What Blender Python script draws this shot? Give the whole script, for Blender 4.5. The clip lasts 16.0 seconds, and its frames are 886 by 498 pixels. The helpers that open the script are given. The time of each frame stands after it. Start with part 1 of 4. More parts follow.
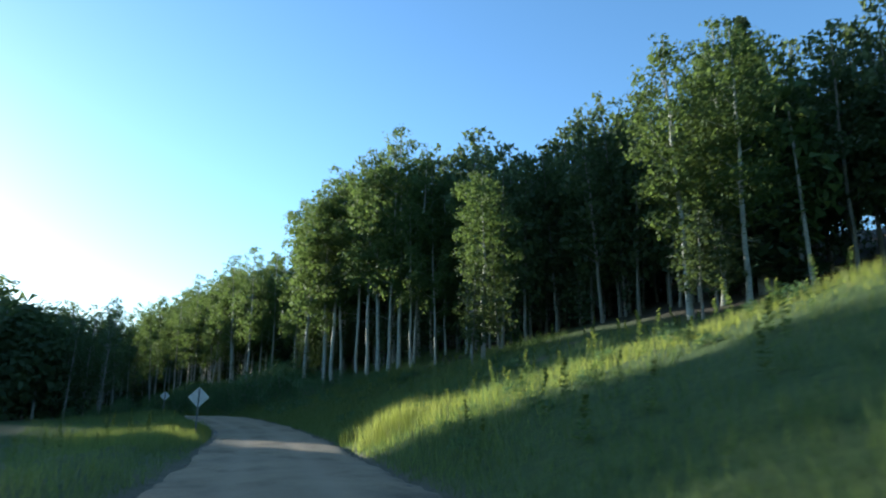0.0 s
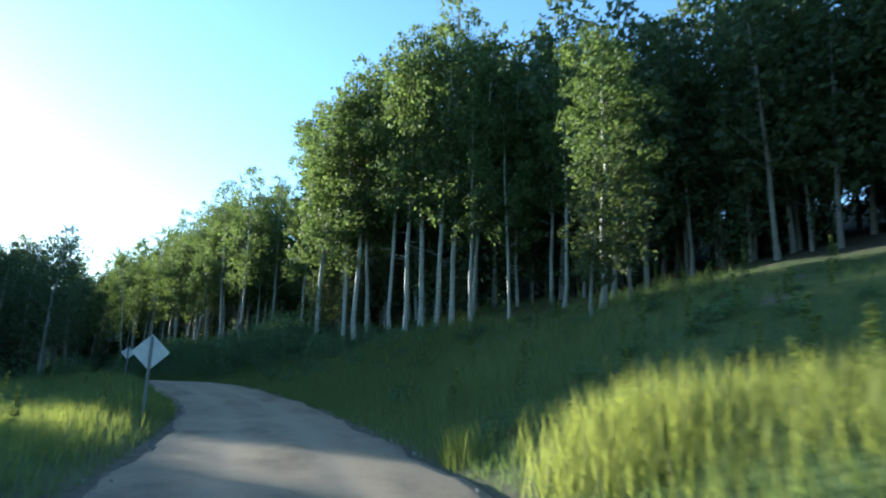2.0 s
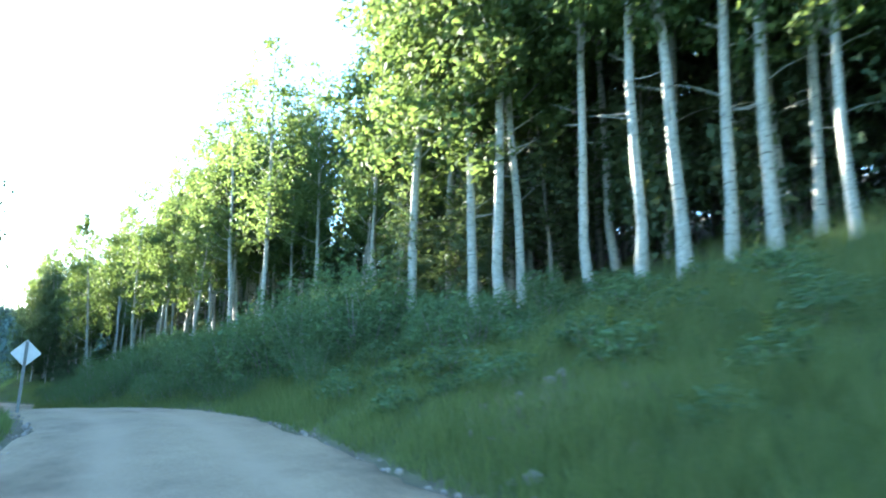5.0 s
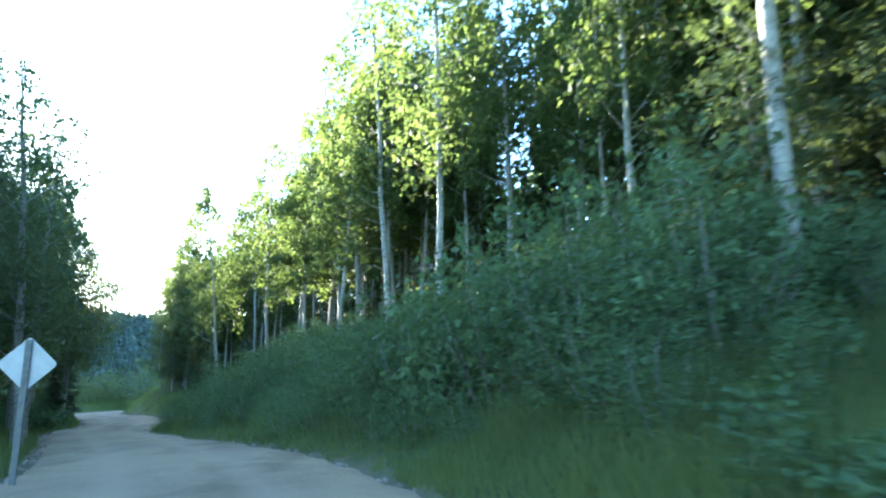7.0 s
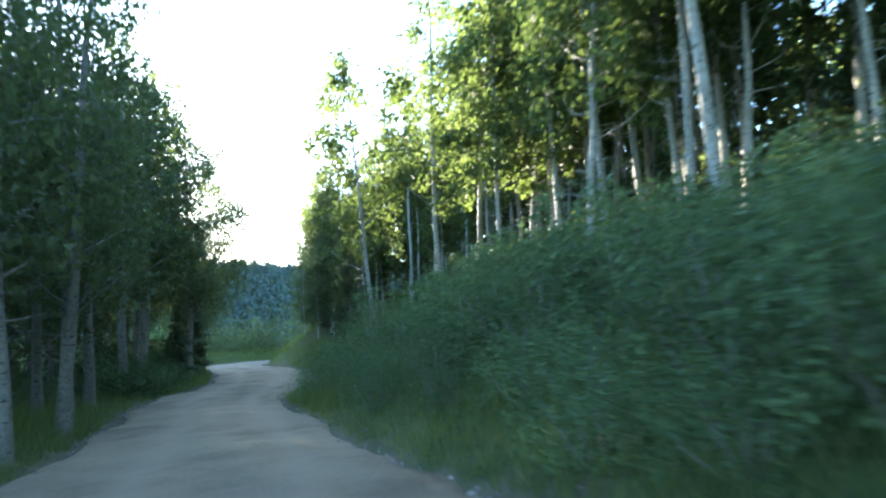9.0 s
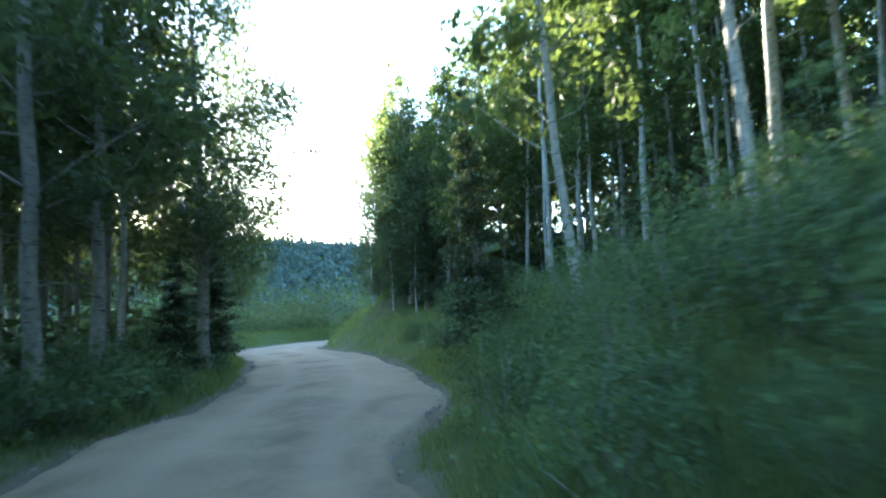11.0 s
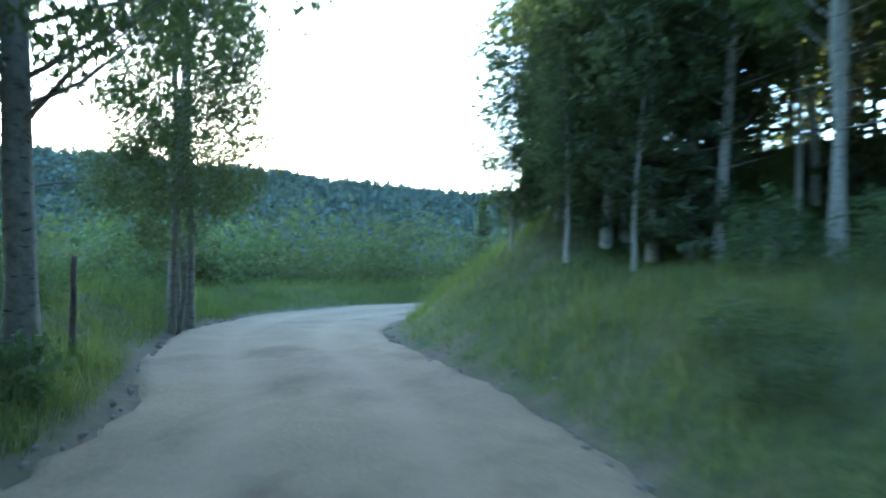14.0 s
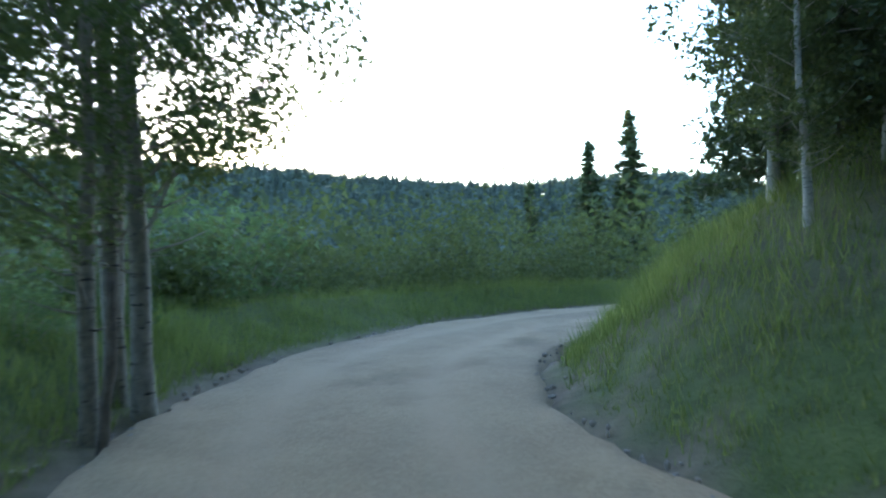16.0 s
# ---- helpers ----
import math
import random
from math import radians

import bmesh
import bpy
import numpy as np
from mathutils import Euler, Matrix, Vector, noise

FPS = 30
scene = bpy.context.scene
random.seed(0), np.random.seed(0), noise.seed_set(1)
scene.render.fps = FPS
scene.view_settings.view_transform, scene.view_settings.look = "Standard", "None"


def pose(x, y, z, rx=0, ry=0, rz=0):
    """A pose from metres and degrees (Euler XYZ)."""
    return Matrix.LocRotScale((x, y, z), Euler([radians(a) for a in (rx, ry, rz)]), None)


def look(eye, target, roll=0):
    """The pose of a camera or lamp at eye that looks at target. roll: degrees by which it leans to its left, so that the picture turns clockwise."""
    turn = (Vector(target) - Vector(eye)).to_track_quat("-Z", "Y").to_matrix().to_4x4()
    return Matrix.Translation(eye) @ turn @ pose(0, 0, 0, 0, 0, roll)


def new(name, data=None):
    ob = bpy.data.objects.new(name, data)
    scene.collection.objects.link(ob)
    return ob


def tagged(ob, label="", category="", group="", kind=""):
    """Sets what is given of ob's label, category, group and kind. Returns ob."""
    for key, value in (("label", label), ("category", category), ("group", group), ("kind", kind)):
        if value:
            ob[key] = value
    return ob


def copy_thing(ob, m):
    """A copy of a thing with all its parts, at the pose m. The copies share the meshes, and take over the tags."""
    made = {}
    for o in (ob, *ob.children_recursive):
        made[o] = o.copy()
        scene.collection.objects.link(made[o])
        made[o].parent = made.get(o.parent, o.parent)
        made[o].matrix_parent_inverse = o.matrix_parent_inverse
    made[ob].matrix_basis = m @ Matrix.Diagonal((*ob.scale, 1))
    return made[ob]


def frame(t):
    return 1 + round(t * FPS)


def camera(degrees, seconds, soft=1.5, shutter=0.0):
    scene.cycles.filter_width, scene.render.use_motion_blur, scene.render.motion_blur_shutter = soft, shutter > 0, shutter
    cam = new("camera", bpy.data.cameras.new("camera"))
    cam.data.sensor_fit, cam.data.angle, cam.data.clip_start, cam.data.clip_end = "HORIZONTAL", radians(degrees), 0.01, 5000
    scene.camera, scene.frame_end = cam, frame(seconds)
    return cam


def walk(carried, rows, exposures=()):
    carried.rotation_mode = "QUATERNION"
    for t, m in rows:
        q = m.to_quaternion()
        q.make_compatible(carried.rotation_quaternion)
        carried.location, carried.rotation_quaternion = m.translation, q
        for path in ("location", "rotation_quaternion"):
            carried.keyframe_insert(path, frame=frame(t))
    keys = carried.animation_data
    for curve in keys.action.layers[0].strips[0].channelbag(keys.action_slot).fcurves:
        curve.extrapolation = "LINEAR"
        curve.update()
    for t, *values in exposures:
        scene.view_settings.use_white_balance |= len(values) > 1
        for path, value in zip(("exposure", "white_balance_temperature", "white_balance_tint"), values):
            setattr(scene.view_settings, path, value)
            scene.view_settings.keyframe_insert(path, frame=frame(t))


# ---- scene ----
cam = camera(67.0, 16.0, soft=2.0, shutter=0.5)
EXPOSURES = [(0.0, 1.62, 5850, 6), (1.5, 1.9, 5750, 7), (2.4, 2.5, 5850, 9), (3.2, 3.5, 6000, 12), (5.5, 4.18, 6000, 9), (8.0, 3.95, 6250, 13), (10.0, 4.0, 6600, 15), (12.5, 4.55, 6250, 9), (14.5, 3.95, 6550, 16), (16.0, 3.6, 6950, 20)]
PATH = [
    (0.0, 0.041, -0.043, 1.399, 103.30, -0.10, -15.22),
    (0.5, -0.014, 3.729, 1.430, 102.36, 0.30, -16.32),
    (1.0, -0.066, 7.459, 1.443, 101.24, -0.30, -15.52),
    (1.5, 0.006, 11.388, 1.433, 101.01, -1.10, -15.66),
    (2.0, 0.045, 15.365, 1.430, 100.74, -1.60, -15.73),
    (2.5, 0.237, 19.330, 1.358, 100.69, -2.30, -17.37),
    (3.0, 0.429, 23.383, 1.451, 100.05, -2.80, -16.73),
    (3.2, 0.446, 24.921, 1.436, 99.79, -2.70, -16.72),
    (5.3, -0.353, 39.766, 1.455, 101.42, 1.10, -12.31),
    (5.5, -0.454, 40.982, 1.496, 101.57, 1.10, -10.65),
    (6.0, -0.742, 43.793, 1.687, 101.51, 0.80, -6.62),
    (6.5, -1.113, 46.555, 1.830, 101.36, 0.90, -4.41),
    (7.0, -1.610, 49.259, 1.909, 101.01, 1.30, -2.07),
    (7.5, -2.261, 52.005, 1.899, 100.78, 1.80, 0.20),
    (8.0, -3.111, 54.748, 1.945, 99.06, 2.20, 3.51),
    (8.5, -4.107, 57.650, 1.930, 97.50, 1.70, 6.90),
    (9.0, -5.270, 60.653, 1.885, 96.64, 2.40, 9.57),
    (9.5, -6.884, 63.628, 1.820, 96.00, 2.10, 11.19),
    (10.0, -8.400, 66.750, 1.740, 95.30, 2.60, 15.00),
    (12.5, -15.452, 81.481, 1.425, 93.76, 1.30, 8.50),
    (13.0, -16.765, 84.365, 1.462, 92.66, 0.20, 7.94),
    (13.5, -17.801, 87.956, 1.422, 92.26, -0.50, 13.04),
    (14.0, -18.886, 90.765, 1.446, 91.03, -1.50, 20.36),
    (14.5, -20.537, 93.160, 1.400, 90.95, -1.20, 24.52),
    (15.0, -21.747, 94.752, 1.400, 91.00, -0.20, 25.20),
    (15.5, -22.896, 96.264, 1.400, 90.60, 0.60, 25.70),
    (16.0, -23.925, 97.618, 1.400, 90.60, 0.80, 21.90),
]
walk(cam, [(r[0], pose(*r[1:])) for r in PATH], exposures=EXPOSURES)

# ---- light ----
SUN_AZ, SUN_EL = 39.2, 6.75
world = bpy.data.worlds.new("evening_sky")
scene.world = world
world.use_nodes = True
nt = world.node_tree
sky = nt.nodes.new("ShaderNodeTexSky")
sky.sky_type = 'NISHITA'
sky.sun_disc = False
sky.sun_elevation, sky.sun_rotation = radians(SUN_EL), radians(-SUN_AZ)
sky.air_density, sky.dust_density, sky.ozone_density = 1.0, 0.4, 3.0
nt.links.new(sky.outputs[0], nt.nodes["Background"].inputs[0])
nt.nodes["Background"].inputs[1].default_value = 0.15
sun = new("sun", bpy.data.lights.new("sun", "SUN"))
sun.data.energy, sun.data.angle, sun.data.color = 5.0, radians(0.6), (1.0, 0.92, 0.77)
a, e = radians(SUN_AZ), radians(SUN_EL)
SUN_DIR = Vector((-math.sin(a) * math.cos(e), math.cos(a) * math.cos(e), math.sin(e)))
sun.matrix_world = look(SUN_DIR * 300, (0, 0, 0))


# ---- materials ----
def material(name, rough=0.8):
    m = bpy.data.materials.new(name)
    m.use_nodes = True
    b = m.node_tree.nodes["Principled BSDF"]
    b.inputs["Roughness"].default_value = rough
    b.inputs["Specular IOR Level"].default_value = 0.25
    return m, m.node_tree, b


def node(nt, kind, **kw):
    n = nt.nodes.new(kind)
    for k, v in kw.items():
        n.inputs[k].default_value = v
    return n


def ramp(nt, fac, stops):
    r = nt.nodes.new("ShaderNodeValToRGB")
    while len(r.color_ramp.elements) < len(stops):
        r.color_ramp.elements.new(0.5)
    for el, (p, c) in zip(r.color_ramp.elements, stops):
        el.position, el.color = p, (*c, 1)
    nt.links.new(fac, r.inputs[0])
    return r.outputs[0]


def mix(nt, fac, a, b, mode='MIX'):
    n = nt.nodes.new("ShaderNodeMix")
    n.data_type, n.blend_type = 'RGBA', mode
    for sock, v in ((n.inputs[0], fac), (n.inputs[6], a), (n.inputs[7], b)):
        if isinstance(v, (int, float)):
            sock.default_value = v
        elif isinstance(v, tuple):
            sock.default_value = (*v, 1)
        else:
            nt.links.new(v, sock)
    return n.outputs[2]


def coords(nt, scale=(1, 1, 1), world_space=False):
    src = nt.nodes.new("ShaderNodeNewGeometry").outputs["Position"] if world_space else nt.nodes.new("ShaderNodeTexCoord").outputs["Object"]
    mp = nt.nodes.new("ShaderNodeMapping")
    mp.inputs["Scale"].default_value = scale
    nt.links.new(src, mp.inputs[0])
    return mp.outputs[0]


def noise_tex(nt, vec, scale, detail=4.0, rough=0.6):
    n = node(nt, "ShaderNodeTexNoise", Scale=scale, Detail=detail, Roughness=rough)
    nt.links.new(vec, n.inputs["Vector"])
    return n.outputs["Fac"]


def bump(nt, bsdf, h, strength=0.4, dist=0.02):
    n = node(nt, "ShaderNodeBump", Strength=strength, Distance=dist)
    nt.links.new(h, n.inputs["Height"])
    nt.links.new(n.outputs[0], bsdf.inputs["Normal"])


def leaf_material(name, dark, mid, light, glow=0.45, through_col=(0.27, 0.37, 0.09)):
    """Thin leaves: reflect and let light through, each leaf a little different."""
    m, nt, b = material(name, 0.68)
    b.inputs["Specular IOR Level"].default_value = 0.12
    geo = nt.nodes.new("ShaderNodeNewGeometry")
    info = nt.nodes.new("ShaderNodeObjectInfo")
    base = ramp(nt, geo.outputs["Random Per Island"], [(0.0, dark), (0.55, mid), (1.0, light)])
    hue = node(nt, "ShaderNodeHueSaturation", Saturation=1.0)
    val = node(nt, "ShaderNodeMapRange")
    val.inputs["To Min"].default_value, val.inputs["To Max"].default_value = 0.75, 1.25
    nt.links.new(info.outputs["Random"], val.inputs["Value"])
    nt.links.new(val.outputs[0], hue.inputs["Value"])
    nt.links.new(base, hue.inputs["Color"])
    col = hue.outputs[0]
    nt.links.new(col, b.inputs["Base Color"])
    tr = nt.nodes.new("ShaderNodeBsdfTranslucent")
    warm = mix(nt, 0.65, col, through_col, 'MIX')
    nt.links.new(warm, tr.inputs["Color"])
    ms = nt.nodes.new("ShaderNodeMixShader")
    ms.inputs[0].default_value = glow
    nt.links.new(b.outputs[0], ms.inputs[1])
    nt.links.new(tr.outputs[0], ms.inputs[2])
    nt.links.new(ms.outputs[0], nt.nodes["Material Output"].inputs["Surface"])
    return m


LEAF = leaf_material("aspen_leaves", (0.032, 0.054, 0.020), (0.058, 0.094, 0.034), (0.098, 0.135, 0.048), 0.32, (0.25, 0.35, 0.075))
# aspen leaves again, with the shade put into a darker colour
LEAF_SHADED = leaf_material("shade_tinted_leaves", (0.030, 0.047, 0.025), (0.048, 0.072, 0.037), (0.076, 0.104, 0.054), 0.26)
SHRUB = leaf_material("shrub_leaves", (0.044, 0.080, 0.040), (0.066, 0.118, 0.056), (0.100, 0.166, 0.076), 0.30, (0.22, 0.36, 0.10))
# dark leaf colour that carries the shade under the trees
UNDER = leaf_material("shade_dark_undergrowth", (0.026, 0.042, 0.022), (0.040, 0.062, 0.032), (0.062, 0.090, 0.045), 0.18)
NEEDLE = leaf_material("spruce_needles", (0.036, 0.060, 0.036), (0.056, 0.092, 0.052), (0.084, 0.128, 0.072), 0.12)
GRASS = leaf_material("grass_blades", (0.042, 0.068, 0.028), (0.070, 0.105, 0.042), (0.135, 0.150, 0.068), 0.40, (0.32, 0.44, 0.09))
DRYGRASS = leaf_material("seed_heads", (0.10, 0.135, 0.040), (0.16, 0.185, 0.055), (0.28, 0.27, 0.105), 0.45, (0.50, 0.56, 0.09))
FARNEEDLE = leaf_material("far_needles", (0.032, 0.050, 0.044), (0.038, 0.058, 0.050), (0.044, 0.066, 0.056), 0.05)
# distance haze is mixed into this base colour: paler and bluer green
FARLEAF_HAZED = leaf_material("hazed_far_foliage", (0.058, 0.088, 0.080), (0.063, 0.094, 0.085), (0.068, 0.100, 0.090), 0.08)

for far in (FARLEAF_HAZED, FARNEEDLE):
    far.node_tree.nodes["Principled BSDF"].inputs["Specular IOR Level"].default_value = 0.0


def bark_material(name, pale, grey, scar):
    m, nt, b = material(name, 0.75)
    v = coords(nt, (1, 1, 1))
    fine = noise_tex(nt, v, 9.0)
    col = ramp(nt, fine, [(0.3, grey), (0.62, pale)])
    flat = coords(nt, (3.0, 3.0, 14.0))
    scars = noise_tex(nt, flat, 1.6, 3.0, 0.55)
    mask = ramp(nt, scars, [(0.60, (0, 0, 0)), (0.68, (1, 1, 1))])
    col = mix(nt, mask, col, scar)
    big = ramp(nt, noise_tex(nt, v, 0.45, 2.0), [(0.35, (0.72, 0.74, 0.70)), (0.7, (1, 1, 1))])
    col = mix(nt, 1.0, col, big, 'MULTIPLY')
    nt.links.new(col, b.inputs["Base Color"])
    bump(nt, b, scars, 0.35, 0.03)
    return m


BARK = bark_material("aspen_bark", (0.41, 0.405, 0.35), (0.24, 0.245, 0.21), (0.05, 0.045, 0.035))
# grey bark; on the hollow's aspens it also stands in for shade
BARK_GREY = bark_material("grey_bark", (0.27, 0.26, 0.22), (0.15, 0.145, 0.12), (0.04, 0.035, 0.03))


def ground_material():
    m, nt, b = material("meadow_soil", 0.95)
    w = coords(nt, (1, 1, 1), True)
    big = noise_tex(nt, w, 0.12, 5.0)
    fine = noise_tex(nt, w, 3.5, 6.0, 0.7)
    grass = ramp(nt, fine, [(0.3, (0.030, 0.048, 0.014)), (0.55, (0.055, 0.085, 0.024)), (0.8, (0.095, 0.115, 0.040))])
    tint = ramp(nt, big, [(0.35, (0.75, 0.85, 0.8)), (0.65, (1.15, 1.05, 0.8))])
    grass = mix(nt, 1.0, grass, tint, 'MULTIPLY')
    litter = ramp(nt, noise_tex(nt, w, 6.0, 6.0, 0.7), [(0.3, (0.030, 0.026, 0.016)), (0.7, (0.085, 0.068, 0.042))])
    soil = ramp(nt, noise_tex(nt, w, 2.2, 7.0, 0.7), [(0.25, (0.062, 0.050, 0.034)), (0.7, (0.165, 0.132, 0.092))])
    at = nt.nodes.new("ShaderNodeAttribute")
    at.attribute_name = "bare"
    sep = nt.nodes.new("ShaderNodeSeparateColor")
    nt.links.new(at.outputs["Color"], sep.inputs[0])
    col = mix(nt, sep.outputs[1], grass, litter)
    col = mix(nt, sep.outputs[0], col, soil)
    nt.links.new(col, b.inputs["Base Color"])
    bump(nt, b, fine, 0.7, 0.08)
    return m


def gravel_material():
    m, nt, b = material("gravel", 0.95)
    w = coords(nt, (1, 1, 1), True)
    vor = node(nt, "ShaderNodeTexVoronoi", Scale=32.0)
    nt.links.new(w, vor.inputs["Vector"])
    stones = ramp(nt, vor.outputs["Color"], [(0.0, (0.195, 0.150, 0.094)), (0.5, (0.272, 0.210, 0.134)), (1.0, (0.360, 0.282, 0.184))])
    dust = ramp(nt, noise_tex(nt, w, 0.9, 6.0, 0.65), [(0.3, (0.218, 0.168, 0.106)), (0.7, (0.350, 0.272, 0.172))])
    col = mix(nt, 0.55, stones, dust)
    big = ramp(nt, noise_tex(nt, w, 0.22, 3.0), [(0.35, (0.86, 0.86, 0.87)), (0.65, (1.08, 1.06, 1.02))])
    col = mix(nt, 1.0, col, big, 'MULTIPLY')
    damp = ramp(nt, noise_tex(nt, coords(nt, (0.8, 0.42, 1), True), 0.7, 4.0, 0.6), [(0.52, (1, 1, 1)), (0.68, (0.62, 0.61, 0.58))])
    col = mix(nt, 1.0, col, damp, 'MULTIPLY')
    at = nt.nodes.new("ShaderNodeAttribute")
    at.attribute_name = "track"
    col = mix(nt, at.outputs["Fac"], col, (0.352, 0.268, 0.176))
    nt.links.new(col, b.inputs["Base Color"])
    h = noise_tex(nt, w, 24.0, 5.0, 0.7)
    bump(nt, b, h, 0.9, 0.04)
    return m


def plain_material(name, c1, c2, scale=8.0, rough=0.7, metal=0.0, strength=0.2):
    m, nt, b = material(name, rough)
    f = noise_tex(nt, coords(nt), scale, 5.0)
    nt.links.new(ramp(nt, f, [(0.3, c1), (0.7, c2)]), b.inputs["Base Color"])
    b.inputs["Metallic"].default_value = metal
    bump(nt, b, f, strength, 0.01)
    return m


GROUND = ground_material()
GRAVEL = gravel_material()
STONE = plain_material("rock", (0.15, 0.135, 0.11), (0.27, 0.24, 0.20), 5.0, 0.9, 0.0, 0.5)
ALUMINIUM = plain_material("sign_aluminium", (0.34, 0.355, 0.34), (0.44, 0.45, 0.43), 6.0, 0.5, 0.3, 0.05)
YELLOW = plain_material("sign_yellow", (0.70, 0.45, 0.03), (0.78, 0.52, 0.05), 4.0, 0.5)
STEEL = plain_material("post_steel", (0.10, 0.11, 0.10), (0.17, 0.18, 0.17), 14.0, 0.6, 0.4)
WOODPOST = plain_material("weathered_wood", (0.07, 0.06, 0.05), (0.17, 0.15, 0.125), 9.0, 0.9)

# ---- mesh helpers ----
def mesh_of(name, verts, faces, mat, smooth=False):
    me = bpy.data.meshes.new(name)
    me.from_pydata(np.asarray(verts).tolist(), [], faces if isinstance(faces, list) else np.asarray(faces).tolist())
    me.materials.append(mat)
    if smooth:
        me.polygons.foreach_set("use_smooth", [True] * len(me.polygons))
    me.update()
    return me


def part(name, me, parent, label=""):
    ob = new(name, me)
    ob.parent = parent
    return tagged(ob, label)


def thing(name, label, category, group="", at=(0, 0, 0)):
    ob = new(name)
    ob.empty_display_size = 0.3
    ob.matrix_basis = pose(*at)
    return tagged(ob, label, category, group)


def tube(path, radii, sides=8):
    """A tapered tube along a path: verts, faces."""
    path = np.asarray(path, float)
    d = np.gradient(path, axis=0)
    d /= np.linalg.norm(d, axis=1)[:, None] + 1e-9
    ref = np.where(np.abs(d[:, 2:3]) > 0.9, np.array([[1.0, 0, 0]]), np.array([[0, 0, 1.0]]))
    u = np.cross(d, ref)
    u /= np.linalg.norm(u, axis=1)[:, None] + 1e-9
    v = np.cross(d, u)
    ang = np.linspace(0, 2 * math.pi, sides, endpoint=False)
    ring = path[:, None, :] + np.asarray(radii)[:, None, None] * (np.cos(ang)[None, :, None] * u[:, None, :] + np.sin(ang)[None, :, None] * v[:, None, :])
    verts = ring.reshape(-1, 3)
    faces = []
    for i in range(len(path) - 1):
        for j in range(sides):
            k = (j + 1) % sides
            faces.append((i * sides + j, i * sides + k, (i + 1) * sides + k, (i + 1) * sides + j))
    faces.append(tuple(range((len(path) - 1) * sides, len(path) * sides)))
    return verts, faces


def join(pieces):
    verts, faces, n = [], [], 0
    for v, f in pieces:
        verts.append(np.asarray(v))
        faces += [tuple(int(i) + n for i in q) for q in f]
        n += len(v)
    return np.vstack(verts), faces


def leaves(rng, centers, normals, size, simple=False):
    """Folded diamond leaves, or simple pointed ones where they are many: verts and faces."""
    n = len(centers)
    nr = normals / (np.linalg.norm(normals, axis=1)[:, None] + 1e-9)
    t = np.cross(nr, rng.normal(size=(n, 3)))
    t /= np.linalg.norm(t, axis=1)[:, None] + 1e-9
    b = np.cross(nr, t)
    L = (size * rng.uniform(0.65, 1.35, n))[:, None]
    w = L * rng.uniform(0.32, 0.48, n)[:, None]
    if simple:
        v = np.stack([centers - t * L * 0.45 + b * w, centers - t * L * 0.45 - b * w, centers + t * L * 0.62], 1)
        return v.reshape(-1, 3), np.arange(n * 3).reshape(-1, 3)
    v = np.stack([centers - t * L * 0.5, centers + b * w + nr * L * 0.10, centers + t * L * 0.5 - nr * L * 0.05, centers - b * w + nr * L * 0.10], 1)
    return v.reshape(-1, 3), np.arange(n * 4).reshape(-1, 4)


def crown_points(rng, blobs, n, twigs=7):
    """Leaves in tufts round the twigs of each limb, with air between the tufts."""
    c = np.array([b[0] for b in blobs])
    r = np.array([b[1] for b in blobs])
    w = (r ** 2).mean(1)
    hub = rng.normal(size=(len(blobs), twigs, 3))
    hub /= np.linalg.norm(hub, axis=2)[:, :, None]
    hub = c[:, None, :] + hub * r[:, None, :] * rng.uniform(0.45, 0.95, (len(blobs), twigs, 1))
    i = rng.choice(len(blobs), n, p=w / w.sum())
    k = rng.integers(0, twigs, n)
    d = rng.normal(size=(n, 3))
    d /= np.linalg.norm(d, axis=1)[:, None]
    reach = (rng.uniform(0.1, 1.0, n) ** 0.5)[:, None]
    tuft = hub[i, k] + d * r[i] * 0.46 * reach
    loose = c[i] + d * r[i] * 1.05 * reach
    p = np.where(rng.uniform(size=(n, 1)) < 0.8, tuft, loose)
    return p, d * 1.0 + rng.normal(size=(n, 3)) * 0.42 + np.array([0, 0, 0.25])


def trunk_path(rng, H, lean=0.5, n=11):
    z = np.linspace(-0.3, H, n)
    k = np.clip(z / H, 0, 1)
    wob = np.cumsum(rng.normal(0, 0.045 * H / 15, (n, 2)), 0)
    wob -= wob[0]
    drift = rng.normal(0, lean, 2)
    return np.column_stack([wob[:, 0] + drift[0] * k ** 1.5, wob[:, 1] + drift[1] * k ** 1.5, z])


def at_height(path, z):
    return np.array([np.interp(z, path[:, 2], path[:, 0]), np.interp(z, path[:, 2], path[:, 1]), z])


